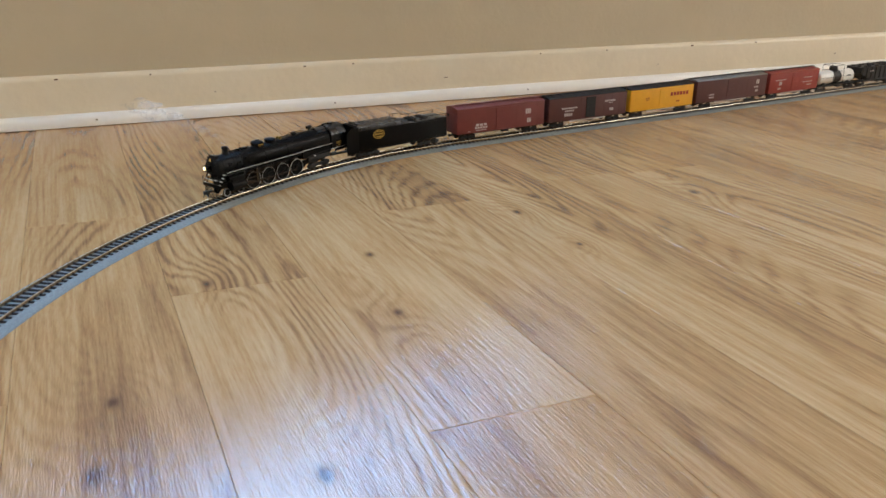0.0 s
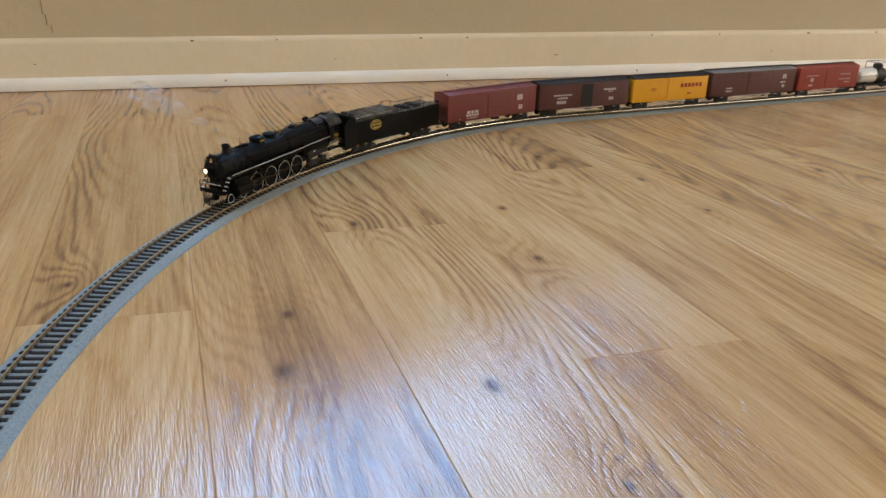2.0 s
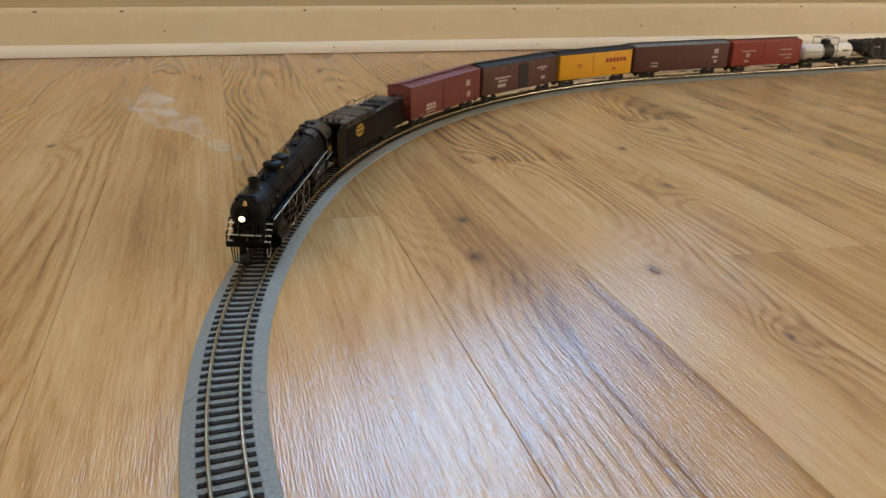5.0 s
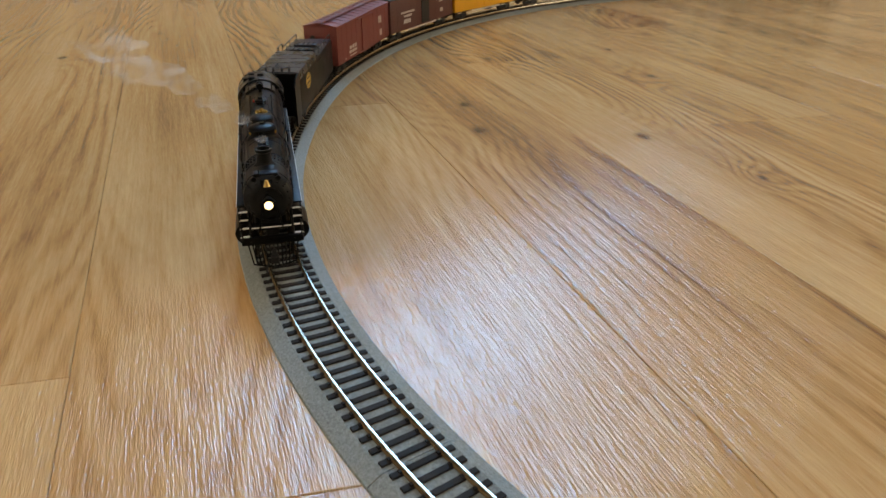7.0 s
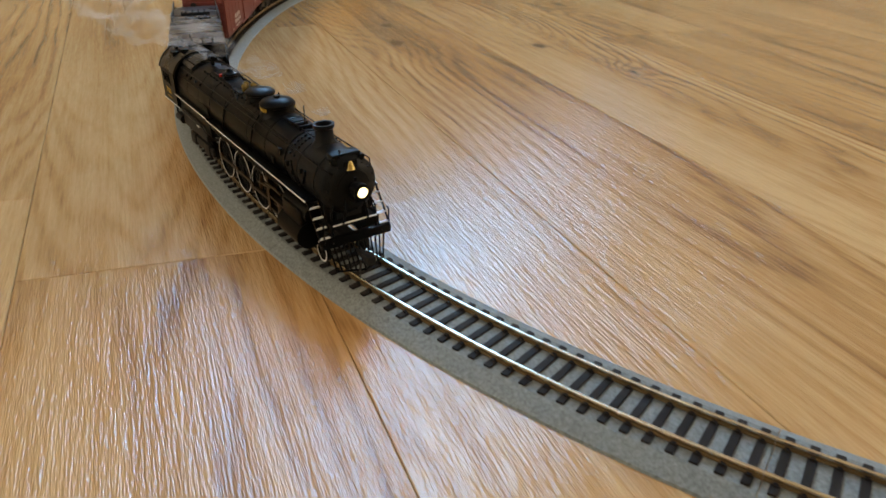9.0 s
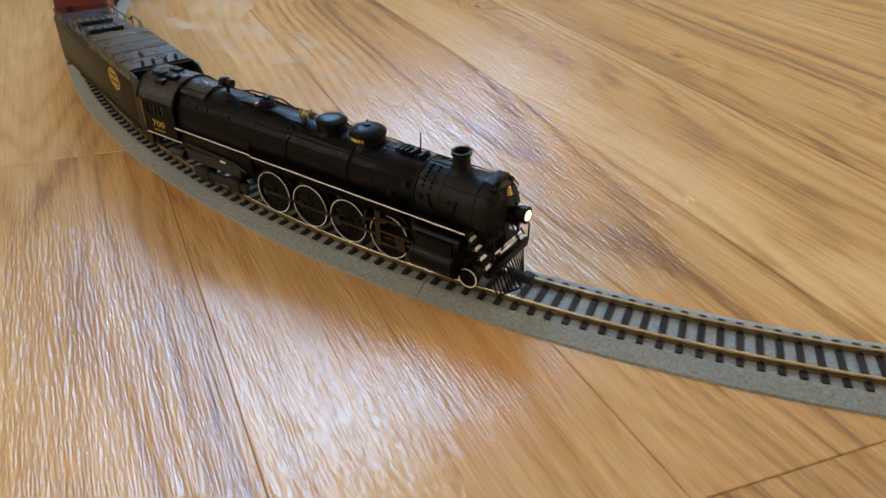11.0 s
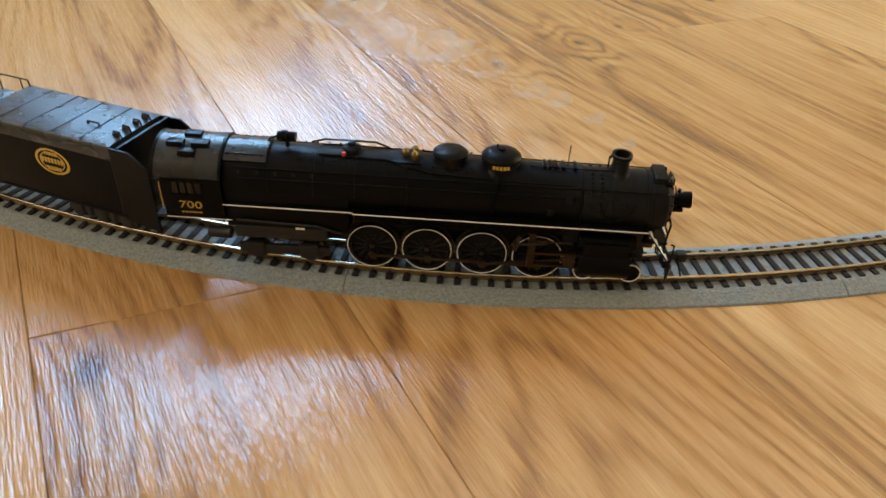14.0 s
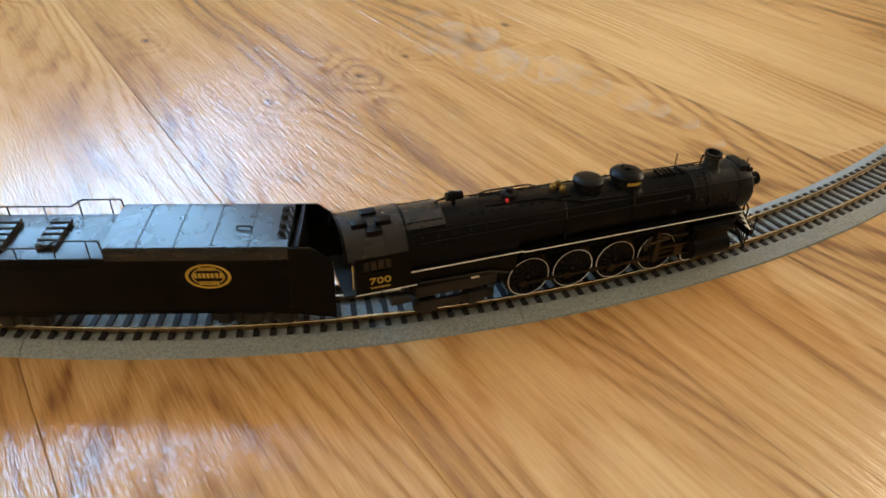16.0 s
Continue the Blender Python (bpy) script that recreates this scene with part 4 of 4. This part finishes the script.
        cyl(bm, (0, -0.6, 0), (0, 0.6, 0), 2.2, 14)
        cyl(bm, (38, -0.6, 0), (38, 0.6, 0), 1.5, 12)
        mr = part("main_rod", bm, M_STEEL, e, "dull steel main rod")
        bm = bmesh.new()
        box(bm, -2.6, 2.6, -1.3, 1.3, -3.2, 3.2, 0.4)
        cyl(bm, (2, 0, 0), (16, 0, 0), 0.6, 8)
        ch = part("crosshead", bm, M_STEEL, e)
        rods.append((side, sr, mr, ch))
    return e, wheels, rods


def tender():
    e = thing("tender", "black coal tender with oval gold emblem, deck lightened for sheen", "tender")
    X0, X1, W = -98.0, 75.0, 18.2
    bm = bmesh.new()
    box(bm, X0, 62, -W, W, 13.5, 42.5, 0.6)
    box(bm, 62, X1 - 8, -W, W, 13.5, 43, 0.6)
    part("water_tank", bm, M_BLACK, e, "black tank sides")
    bm = bmesh.new()
    for s in (-1, 1):
        prism_y(bm, [(63, 12), (X1 + 7, 9.5), (X1 + 7, 41), (X1 - 2, 48), (63, 48)], *sorted((s * 17.2, s * 18.25)))
    box(bm, 66, 67.5, -17.4, 17.4, 16, 48.5)
    part("front_wing", bm, M_BLACK, e)
    bm = bmesh.new()
    prism_x(bm, [(-W, 42), (-W, 47.2), (-17.4, 48.4), (-14, 48.8), (14, 48.8), (17.4, 48.4), (W, 47.2), (W, 42)], -14, 63)
    part("bunker_cover", bm, M_ROOFBLACK, e, "black flat cover over the bunker, lightened for window sheen")
    for i in range(4):
        x = 0 + i * 15.5
        bm = bmesh.new()
        box(bm, x - 0.25, x + 0.25, -16.8, 16.8, 48.72, 49.0)
        part("cover_seam", bm, M_UNDER, e)
    bm = bmesh.new()
    tube(bm, [(40, -4, 48.8), (40, -4, 50.2), (46, -4, 50.2), (46, -4, 48.8)], 0.5)
    part("lift_handle", bm, M_UNDER, e)
    bm = bmesh.new()
    for y in (-9, -3, 4, 10):
        tube(bm, [(58, y, 48.6), (59, y, 51.4), (62, y, 51.4), (63, y, 48)], 0.4)
        box(bm, 59, 61, y - 0.8, y + 0.8, 48.6, 50.8, 0.2)
    part("front_fitting", bm, M_UNDER, e)
    bm = bmesh.new()
    box(bm, X0 + 0.8, -14, -W + 0.6, W - 0.6, 42.0, 43.0, 0.2)
    part("rear_deck", bm, M_ROOFBLACK, e, "black rear deck, lightened for window sheen")
    for x in (-40, -62):
        bm = bmesh.new()
        box(bm, x - 4.2, x + 4.2, -11, 11, 42.8, 45.6, 0.4)
        h = part("water_hatch", bm, M_ROOFBLACK, e)
        for y in (-7, -2.3, 2.3, 7):
            bm = bmesh.new()
            box(bm, x - 4.0, x + 4.6, y - 0.6, y + 0.6, 45.4, 46.2, 0.15)
            part("hatch_strap", bm, M_UNDER, h)
    for s in (-1, 1):
        bm = bmesh.new()
        tube(bm, [(X0 + 1, s * 16.6, 42.8), (X0 + 1, s * 16.6, 47.8), (-38, s * 16.6, 47.8), (-32, s * 16.6, 51.4), (-15, s * 16.6, 51.4), (-14.4, s * 16.6, 47)], 0.42)
        for x in (-66, -50, -34, -20):
            tube(bm, [(x, s * 16.6, 42.8), (x, s * 16.6, 48 if x < -37 else 51)], 0.34)
        part("deck_rail", bm, M_UNDER, e)
        emblem(e, 28, 33.6, s, 19.5, 13.0, W + 0.02)
        bm = bmesh.new()
        box(bm, X0 + 2, X1 - 10, *sorted((s * (W - 0.2), s * (W + 0.35))), 13.2, 14.6, 0.2)
        box(bm, X0 + 4, -16, *sorted((s * (W - 0.2), s * (W + 0.3))), 38.6, 39.4, 0.1)
        part("side_sill", bm, M_BLACK, e)
        for cx in (-66, 44):
            bm = bmesh.new()
            box(bm, cx - 20, cx + 20, *sorted((s * 11.2, s * 13.2)), 4.2, 8.2, 0.8)
            for dx in (-14, 0, 14):
                box(bm, cx + dx - 3, cx + dx + 3, *sorted((s * 10.8, s * 14.0)), 2.8, 8.8, 0.8)
            for dx in (-7, 7):
                cyl(bm, (cx + dx, s * 12.2, 4.0), (cx + dx, s * 12.2, 9.4), 2.0, 10)
            part("truck_frame", bm, M_UNDER, e)
            for dx in (-14, 0, 14):
                plain_wheel(e, 5.2, cx + dx, s * 8.8)
        bm = bmesh.new()
        for z in (8, 12, 16):
            box(bm, X0 - 0.5, X0 + 4, *sorted((s * 15, s * 18)), z, z + 0.6)
        part("rear_step", bm, M_UNDER, e)
    bm = bmesh.new()
    box(bm, X0, X1 - 4, -8, 8, 9, 13.6, 0.5)
    box(bm, X1 - 6, X1 + 16, -2, 2, 10, 12.5, 0.3)
    part("underframe", bm, M_UNDER, e)
    bm = bmesh.new()
    box(bm, X0 - 7, X0, -1.3, 1.3, 7.5, 10, 0.3)
    box(bm, X0 - 9, X0 - 5, -2, 2, 6.8, 10.6, 0.6)
    part("coupler", bm, M_UNDER, e)
    return e


def car_underside(e, half, truck_x, light=False):
    bm = bmesh.new()
    box(bm, -half + 2, half - 2, -5, 5, 7.5, 12.0, 0.4)
    box(bm, -16, -4, 6, 13, 6.5, 11.5, 0.8)
    cyl(bm, (6, -10, 9), (18, -10, 9), 2.6, 12)
    part("underframe", bm, M_UNDER, e)
    for cx in (-truck_x, truck_x):
        for s in (-1, 1):
            bm = bmesh.new()
            prism_y(bm, [(cx - 14, 4.2), (cx - 11, 6.8), (cx - 5, 7.4), (cx + 5, 7.4), (cx + 11, 6.8), (cx + 14, 4.2), (cx + 11, 3.2), (cx + 4, 2.2), (cx - 4, 2.2), (cx - 11, 3.2)], *sorted((s * 10.4, s * 12.0)))
            cyl(bm, (cx, s * 12, 3), (cx, s * 12, 7.2), 1.8, 8)
            part("truck_frame", bm, M_UNDER, e)
            for dx in (-10, 10):
                plain_wheel(e, 4.9, cx + dx, s * 8.9)
    for s in (-1, 1):
        bm = bmesh.new()
        box(bm, *sorted((s * (half - 1), s * (half + 4.5))), -1.2, 1.2, 7.5, 10, 0.2)
        box(bm, *sorted((s * (half + 2.5), s * (half + 6.0))), -1.9, 1.9, 6.9, 10.6, 0.6)
        part("coupler", bm, M_UNDER, e)
    if light:
        for s in (-1, 1):
            bm = bmesh.new()
            box(bm, -half * 0.45, half * 0.45, *sorted((s * 15.5, s * 17.0)), 9.2, 11.2, 0.3)
            part("side_sill", bm, M_LETTER, e, "pale underframe sill")


def lettering_bars(e, side, bars, mat, y):
    for x, z, w, h, n in bars:
        bm = bmesh.new()
        for i in range(n):
            a = x - w / 2 + w * i / n
            box(bm, a, a + w / n * 0.72, *sorted((side * (y - 0.05), side * (y + 0.12))), z - h / 2, z + h / 2)
        part("lettering", bm, mat, e)


def boxcar(label, half, body_mat, roof_mat, door_mat, bars, letter_mat, door=(-1, 18), door_w=20, truck=None, sill=True, panels=10, board_mat=None, top=46.0):
    e = thing("boxcar", label, "boxcar", "freight cars behind the tender")
    W = 18.0
    bm = bmesh.new()
    box(bm, -half, half, -W, W, 12, top, 0.35)
    part("body", bm, body_mat, e)
    bm = bmesh.new()
    prism_x(bm, [(-W - 0.5, top - 0.4), (-W - 0.5, top + 0.5), (-9, top + 2.1), (0, top + 3.0), (9, top + 2.1), (W + 0.5, top + 0.5), (W + 0.5, top - 0.4)], -half - 0.5, half + 0.5)
    roof = part("roof", bm, roof_mat, e, smooth=False)
    n = 11
    for i in range(n + 1):
        x = -half + 2 * half * i / n
        bm = bmesh.new()
        prism_x(bm, [(-W - 0.4, top + 0.5), (-9, top + 2.5), (0, top + 3.4), (9, top + 2.5), (W + 0.4, top + 0.5), (9, top + 1.9), (0, top + 2.8), (-9, top + 1.9)], x - 0.4, x + 0.4)
        part("roof_rib", bm, roof_mat, roof, smooth=False)
    bm = bmesh.new()
    for y in (-2.2, 0, 2.2):
        box(bm, -half - 4, half + 4, y - 0.95, y + 0.95, top + 3.7, top + 4.4)
    part("running_board", bm, board_mat or roof_mat, e, smooth=False)
    for s in (-1, 1):
        for i in range(1, panels):
            x = -half + 2 * half * i / panels
            bm = bmesh.new()
            box(bm, x - 0.22, x + 0.22, *sorted((s * (W - 0.1), s * (W + 0.14))), 13, top - 0.8)
            part("panel_seam", bm, body_mat, e, smooth=False)
        bm = bmesh.new()
        box(bm, door[0] - door_w / 2, door[0] + door_w / 2, *sorted((s * W, s * (W + 0.8))), 13.5, top - 2.5, 0.2)
        d = part("door", bm, door_mat, e, smooth=False)
        for k in range(1, 4):
            bm = bmesh.new()
            z = 13.5 + (top - 16) * k / 4
            box(bm, door[0] - door_w / 2 + 1, door[0] + door_w / 2 - 1, *sorted((s * (W + 0.7), s * (W + 1.05))), z - 0.4, z + 0.4)
            part("door_rib", bm, door_mat, d, smooth=False)
        for z0, z1 in ((12.2, 13.3), (top - 2.6, top - 1.8)):
            bm = bmesh.new()
            box(bm, door[0] - door_w, door[0] + door_w, *sorted((s * W, s * (W + 1.1))), z0, z1)
            part("door_track", bm, body_mat, e, smooth=False)
        bm = bmesh.new()
        for xe in (-half + 1.5, half - 6.5):
            for k in range(6):
                tube(bm, [(xe, s * (W + 0.9), 15 + k * 5), (xe + 5, s * (W + 0.9), 15 + k * 5)], 0.25, 5)
        part("grab_iron", bm, body_mat, e)
        lettering_bars(e, s, bars, letter_mat, W + 0.18)
    for s in (-1, 1):
        bm = bmesh.new()
        for k in range(8):
            z = 15 + k * 3.8
            box(bm, *sorted((s * half, s * (half + 0.7))), -W + 1.2, W - 1.2, z - 1.1, z + 1.1, 0.4)
        part("corrugated_end", bm, body_mat, e)
        bm = bmesh.new()
        tube(bm, [(s * (half + 2.4), -8, 40), (s * (half + 2.4), -8, 14)], 0.35)
        cyl(bm, (s * (half + 1.6), -8, 40), (s * (half + 2.4), -8, 40), 2.6, 14)
        part("brake_wheel", bm, M_UNDER, e)
    car_underside(e, half, truck or half - 20, sill)
    return e


def tank_car():
    e = thing("tank_car", "white tank car with black middle and dome", "tank car", "freight cars behind the tender")
    half = 62
    bm = bmesh.new()
    lathe_x(bm, [(-half + 3, 4), (-half + 4, 10), (-half + 7, 13.2), (-half + 9, 14), (-12, 14)], 0, 27, 28)
    part("tank_end", bm, M_TANKWHITE, e, "white painted tank shell")
    bm = bmesh.new()
    lathe_x(bm, [(12, 14), (half - 9, 14), (half - 7, 13.2), (half - 4, 10), (half - 3, 4)], 0, 27, 28)
    part("tank_end", bm, M_TANKWHITE, e, "white painted tank shell")
    bm = bmesh.new()
    lathe_x(bm, [(-12, 14.1), (12, 14.1)], 0, 27, 28)
    part("tank_band", bm, M_UNDER, e, "black band round the tank")
    bm = bmesh.new()
    lathe_z(bm, [(38, 8.6), (47, 8.4), (48.4, 7), (49, 2)], 0, 0, 24)
    part("dome", bm, M_UNDER, e)
    bm = bmesh.new()
    for s in (-1, 1):
        tube(bm, [(-16, s * 14, 40), (-16, s * 14, 52), (16, s * 14, 52), (16, s * 14, 40), (-16, s * 14, 40)], 0.5)
    for x in (-16, 16):
        tube(bm, [(x, -14, 52), (x, 14, 52)], 0.5)
        tube(bm, [(x, -14, 40), (x, -16, 12)], 0.5)
        tube(bm, [(x, 14, 40), (x, 16, 12)], 0.5)
    part("platform_rail", bm, M_UNDER, e)
    for s in (-1, 1):
        lettering_bars(e, s, [(-36, 29, 12, 3, 4)], M_UNDER, 14.0)
        bm = bmesh.new()
        tube(bm, [(-half + 4, s * 15.4, 29), (half - 4, s * 15.4, 29)], 0.35)
        part("hand_rail", bm, M_UNDER, e)
    bm = bmesh.new()
    box(bm, -half, half, -14, 14, 11, 13, 0.4)
    for x in (-40, 40):
        box(bm, x - 4, x + 4, -11, 11, 12, 18, 0.6)
    part("frame", bm, M_UNDER, e)
    car_underside(e, half, half - 16)
    return e


def hopper_car(label):
    e = thing("hopper_car", label, "hopper car", "freight cars behind the tender")
    half, W = 66, 18
    bm = bmesh.new()
    prism_y(bm, [(-half, 30), (-half, 42), (half, 42), (half, 30), (20, 10), (4, 16), (-4, 16), (-20, 10)], -W, W)
    part("body", bm, M_UNDER, e)
    for s in (-1, 1):
        for i in range(9):
            x = -half + 4 + i * (2 * half - 8) / 8
            bm = bmesh.new()
            box(bm, x - 0.7, x + 0.7, *sorted((s * W, s * (W + 1.2))), 16, 42)
            part("side_post", bm, M_UNDER, e)
        bm = bmesh.new()
        box(bm, -half, half, *sorted((s * (W - 0.5), s * (W + 1.4))), 41.5, 43, 0.2)
        box(bm, -half, half, *sorted((s * (W - 0.5), s * (W + 1.0))), 12, 14.5, 0.2)
        part("side_sill", bm, M_UNDER, e)
        lettering_bars(e, s, [(-36, 33, 14, 3, 4), (30, 33, 12, 3, 3)], M_LETTER, W + 0.2)
    bm = bmesh.new()
    for i in range(60):
        rx, ry = random.Random(i).uniform(-60, 60), random.Random(i + 99).uniform(-16, 16)
        bmesh.ops.create_icosphere(bm, subdivisions=1, radius=3.2, matrix=Matrix.Translation((rx, ry, 42.2)))
    part("coal_load", bm, M_UNDER, e, "heaped black coal")
    car_underside(e, half, half - 16)
    return e


def smoke_puffs():
    m = bpy.data.materials.new("thin_white_smoke")
    m.use_nodes = True
    nt = m.node_tree
    b = nt.nodes["Principled BSDF"]
    b.inputs["Base Color"].default_value = (0.85, 0.86, 0.88, 1)
    b.inputs["Roughness"].default_value = 1.0
    b.inputs["Specular IOR Level"].default_value = 0.0
    co, n = nt.nodes.new("ShaderNodeTexCoord"), nt.nodes.new("ShaderNodeTexNoise")
    n.inputs["Scale"].default_value, n.inputs["Detail"].default_value = 85.0, 5
    nt.links.new(co.outputs["Object"], n.inputs["Vector"])
    r = nt.nodes.new("ShaderNodeMapRange")
    r.inputs["From Min"].default_value, r.inputs["From Max"].default_value = 0.46, 0.72
    r.inputs["To Max"].default_value = 0.20
    nt.links.new(n.outputs["Fac"], r.inputs["Value"])
    nt.links.new(r.outputs[0], b.inputs["Alpha"])
    rng = random.Random(11)
    e = thing("smoke", "thin white smoke drifting from the stack", "smoke")
    for i in range(11):
        f = i / 10
        bm = bmesh.new()
        bmesh.ops.create_icosphere(bm, subdivisions=3, radius=1.0)
        w = 3.0 + 11.0 * f
        for v in bm.verts:
            k = 1 + 0.4 * noise.noise(v.co * 1.7 + Vector((i * 3.1, 0, 0)))
            v.co = Vector((v.co.x * w * 1.3 * k, v.co.y * w * 1.5 * k, v.co.z * w * 0.6 * k))
        ob = part("puff", bm, m, e)
        ob.location = ((-95 * f + rng.uniform(-8, 8) * f) * MM, (125 * f + rng.uniform(-8, 8) * f) * MM, (4 + 30 * math.sqrt(f) + rng.uniform(-3, 3)) * MM)
    return e


# ---- everything ----
room()
floor()
track()
LOCO, WHEELS, RODS = locomotive()
TENDER = tender()
SMOKE = smoke_puffs()
CARS = []
CARS.append((boxcar("oxide red boxcar with sliding door and white lettering", 83, M_OXIDE, M_OXIDE, M_OXIDE,
                    [(40, 24, 22, 3.6, 3), (40, 19.6, 24, 3, 5), (40, 15.6, 20, 1.2, 6), (-50, 37, 11, 8, 3), (-52, 22, 8, 7, 2), (62, 15, 3, 1.2, 1)], M_LETTER, (-2, 18), 26, 60, False, 12, None, 51.0), 83))
CARS.append((boxcar("brown boxcar with black door and black roof", 84, M_BROWN, M_UNDER, M_UNDER,
                    [(42, 33, 34, 2.4, 9), (42, 28.5, 20, 2.6, 5), (44, 22, 18, 5, 4), (-46, 38, 24, 3, 6), (-48, 34.5, 10, 1.6, 3), (-50, 23, 9, 5, 3)], M_LETTER, (-4, 18), 20, 61, True, 10, None, 51.0), 84))
CARS.append((boxcar("yellow wooden refrigerator car with dark roof and red lettering", 76, M_YELLOW, M_UNDER, M_YELLOW,
                    [(-40, 36, 46, 6.4, 6), (36, 33, 11, 1.6, 3), (36, 30, 9, 1.2, 3), (-38, 22, 8, 3, 2)], M_REDLETTER, (0, 18), 15, 54, True, 30, None, 50.5), 76))
CARS.append((boxcar("long dark brown boxcar with grey roof", 95, M_DARKBROWN, M_GREYROOF, M_DARKBROWN,
                    [(56, 25, 14, 2.4, 3), (56, 20, 14, 2.4, 4), (-68, 40, 9, 8, 2), (-66, 30, 12, 3, 3), (-68, 23, 7, 5, 2)], M_LETTER, (0, 24), 30, 62, True, 14, M_UNDER, 52.5), 95))
CARS.append((boxcar("bright oxide red boxcar with white lettering", 74, M_REDCAR, M_REDCAR, M_REDCAR,
                    [(42, 37, 30, 1.6, 8), (42, 30, 8, 7, 2), (-40, 37, 26, 1.6, 7), (-40, 28, 30, 1.6, 7), (-46, 22, 14, 2, 3), (44, 20, 10, 3, 3)], M_LETTER, (-2, 18), 20, 52, True, 10, M_UNDER, 51.0), 74))
CARS.append((tank_car(), 62))
CARS.append((hopper_car("black open hopper car loaded with coal"), 66))
CARS.append((hopper_car("black open hopper car with heaped coal"), 66))

# the front coupler's place along the track, second by second
RUN = [(0.0, 3.652), (2.0, 3.894), (3.5, 4.073), (5.8, 4.328), (7.0, 4.463), (8.0, 4.574), (9.2, 4.702), (11.3, 4.926), (12.5, 5.0595), (14.0, 5.226), (16.0, 5.4478)]


def front(t):
    ts, ss = [r[0] for r in RUN], [r[1] for r in RUN]
    m = np.gradient(np.array(ss), np.array(ts))
    i = min(max(0, int(np.searchsorted(ts, t)) - 1), len(ts) - 2)
    h = ts[i + 1] - ts[i]
    f = (t - ts[i]) / h
    return float((1 + 2 * f) * (1 - f) ** 2 * ss[i] + f * (1 - f) ** 2 * h * m[i] + f * f * (3 - 2 * f) * ss[i + 1] + f * f * (f - 1) * h * m[i + 1])


def vehicle_pose(s, reach):
    a, b = on_track(s + reach), on_track(s - reach)
    return pose((a[0] + b[0]) / 2, (a[1] + b[1]) / 2, RAIL_Z + 0.0016, 0, 0, math.degrees(math.atan2(a[1] - b[1], a[0] - b[0])))


def motions():
    times = [i * 0.2 for i in range(81)]
    back = 0.106
    walk(LOCO, [(t, vehicle_pose(front(t) - back, 0.034)) for t in times])
    s_off = back + 0.128 + 0.003 + 0.078
    walk(TENDER, [(t, vehicle_pose(front(t) - s_off, 0.048)) for t in times])
    s_off += 0.098 + 0.014
    for car, half in CARS:
        s_off += half * MM + 0.005
        walk(car, [(t, vehicle_pose(front(t) - s_off, (half - 20) * MM)) for t in times])
        s_off += half * MM + 0.005
    stack = [(t, vehicle_pose(front(t) - back, 0.034) @ Vector((0.0676, 0, 0.058))) for t in times]
    walk(SMOKE, [(t, pose(*p)) for t, p in stack])
    spin = [i * 0.1 for i in range(161)]
    for w in WHEELS:
        x, y, z = w.location
        walk(w, [(t, pose(x, y, z, 0, math.degrees((front(t) - front(0)) / (DRIVER_R * MM)) + 40, 0)) for t in spin])
    for side, sr, mr, ch in RODS:
        srows, mrows, crows = [], [], []
        for t in spin:
            a = (front(t) - front(0)) / (DRIVER_R * MM) + radians(40) + (0 if side < 0 else math.pi / 2)
            px, pz = CRANK * math.sin(a), CRANK * math.cos(a)
            srows.append((t, pose(px * MM, side * 12.3 * MM, (DRIVER_R + pz) * MM)))
            bx, bz = DRIVERS_X[2] + px, DRIVER_R + pz
            tilt = math.asin((12.5 - bz) / 38.0)
            mrows.append((t, pose(bx * MM, side * 13.6 * MM, bz * MM, 0, -math.degrees(tilt), 0)))
            crows.append((t, pose((bx + 38 * math.cos(tilt)) * MM, side * 14.3 * MM, 12.5 * MM)))
        walk(sr, srows)
        walk(mr, mrows)
        walk(ch, crows)


motions()
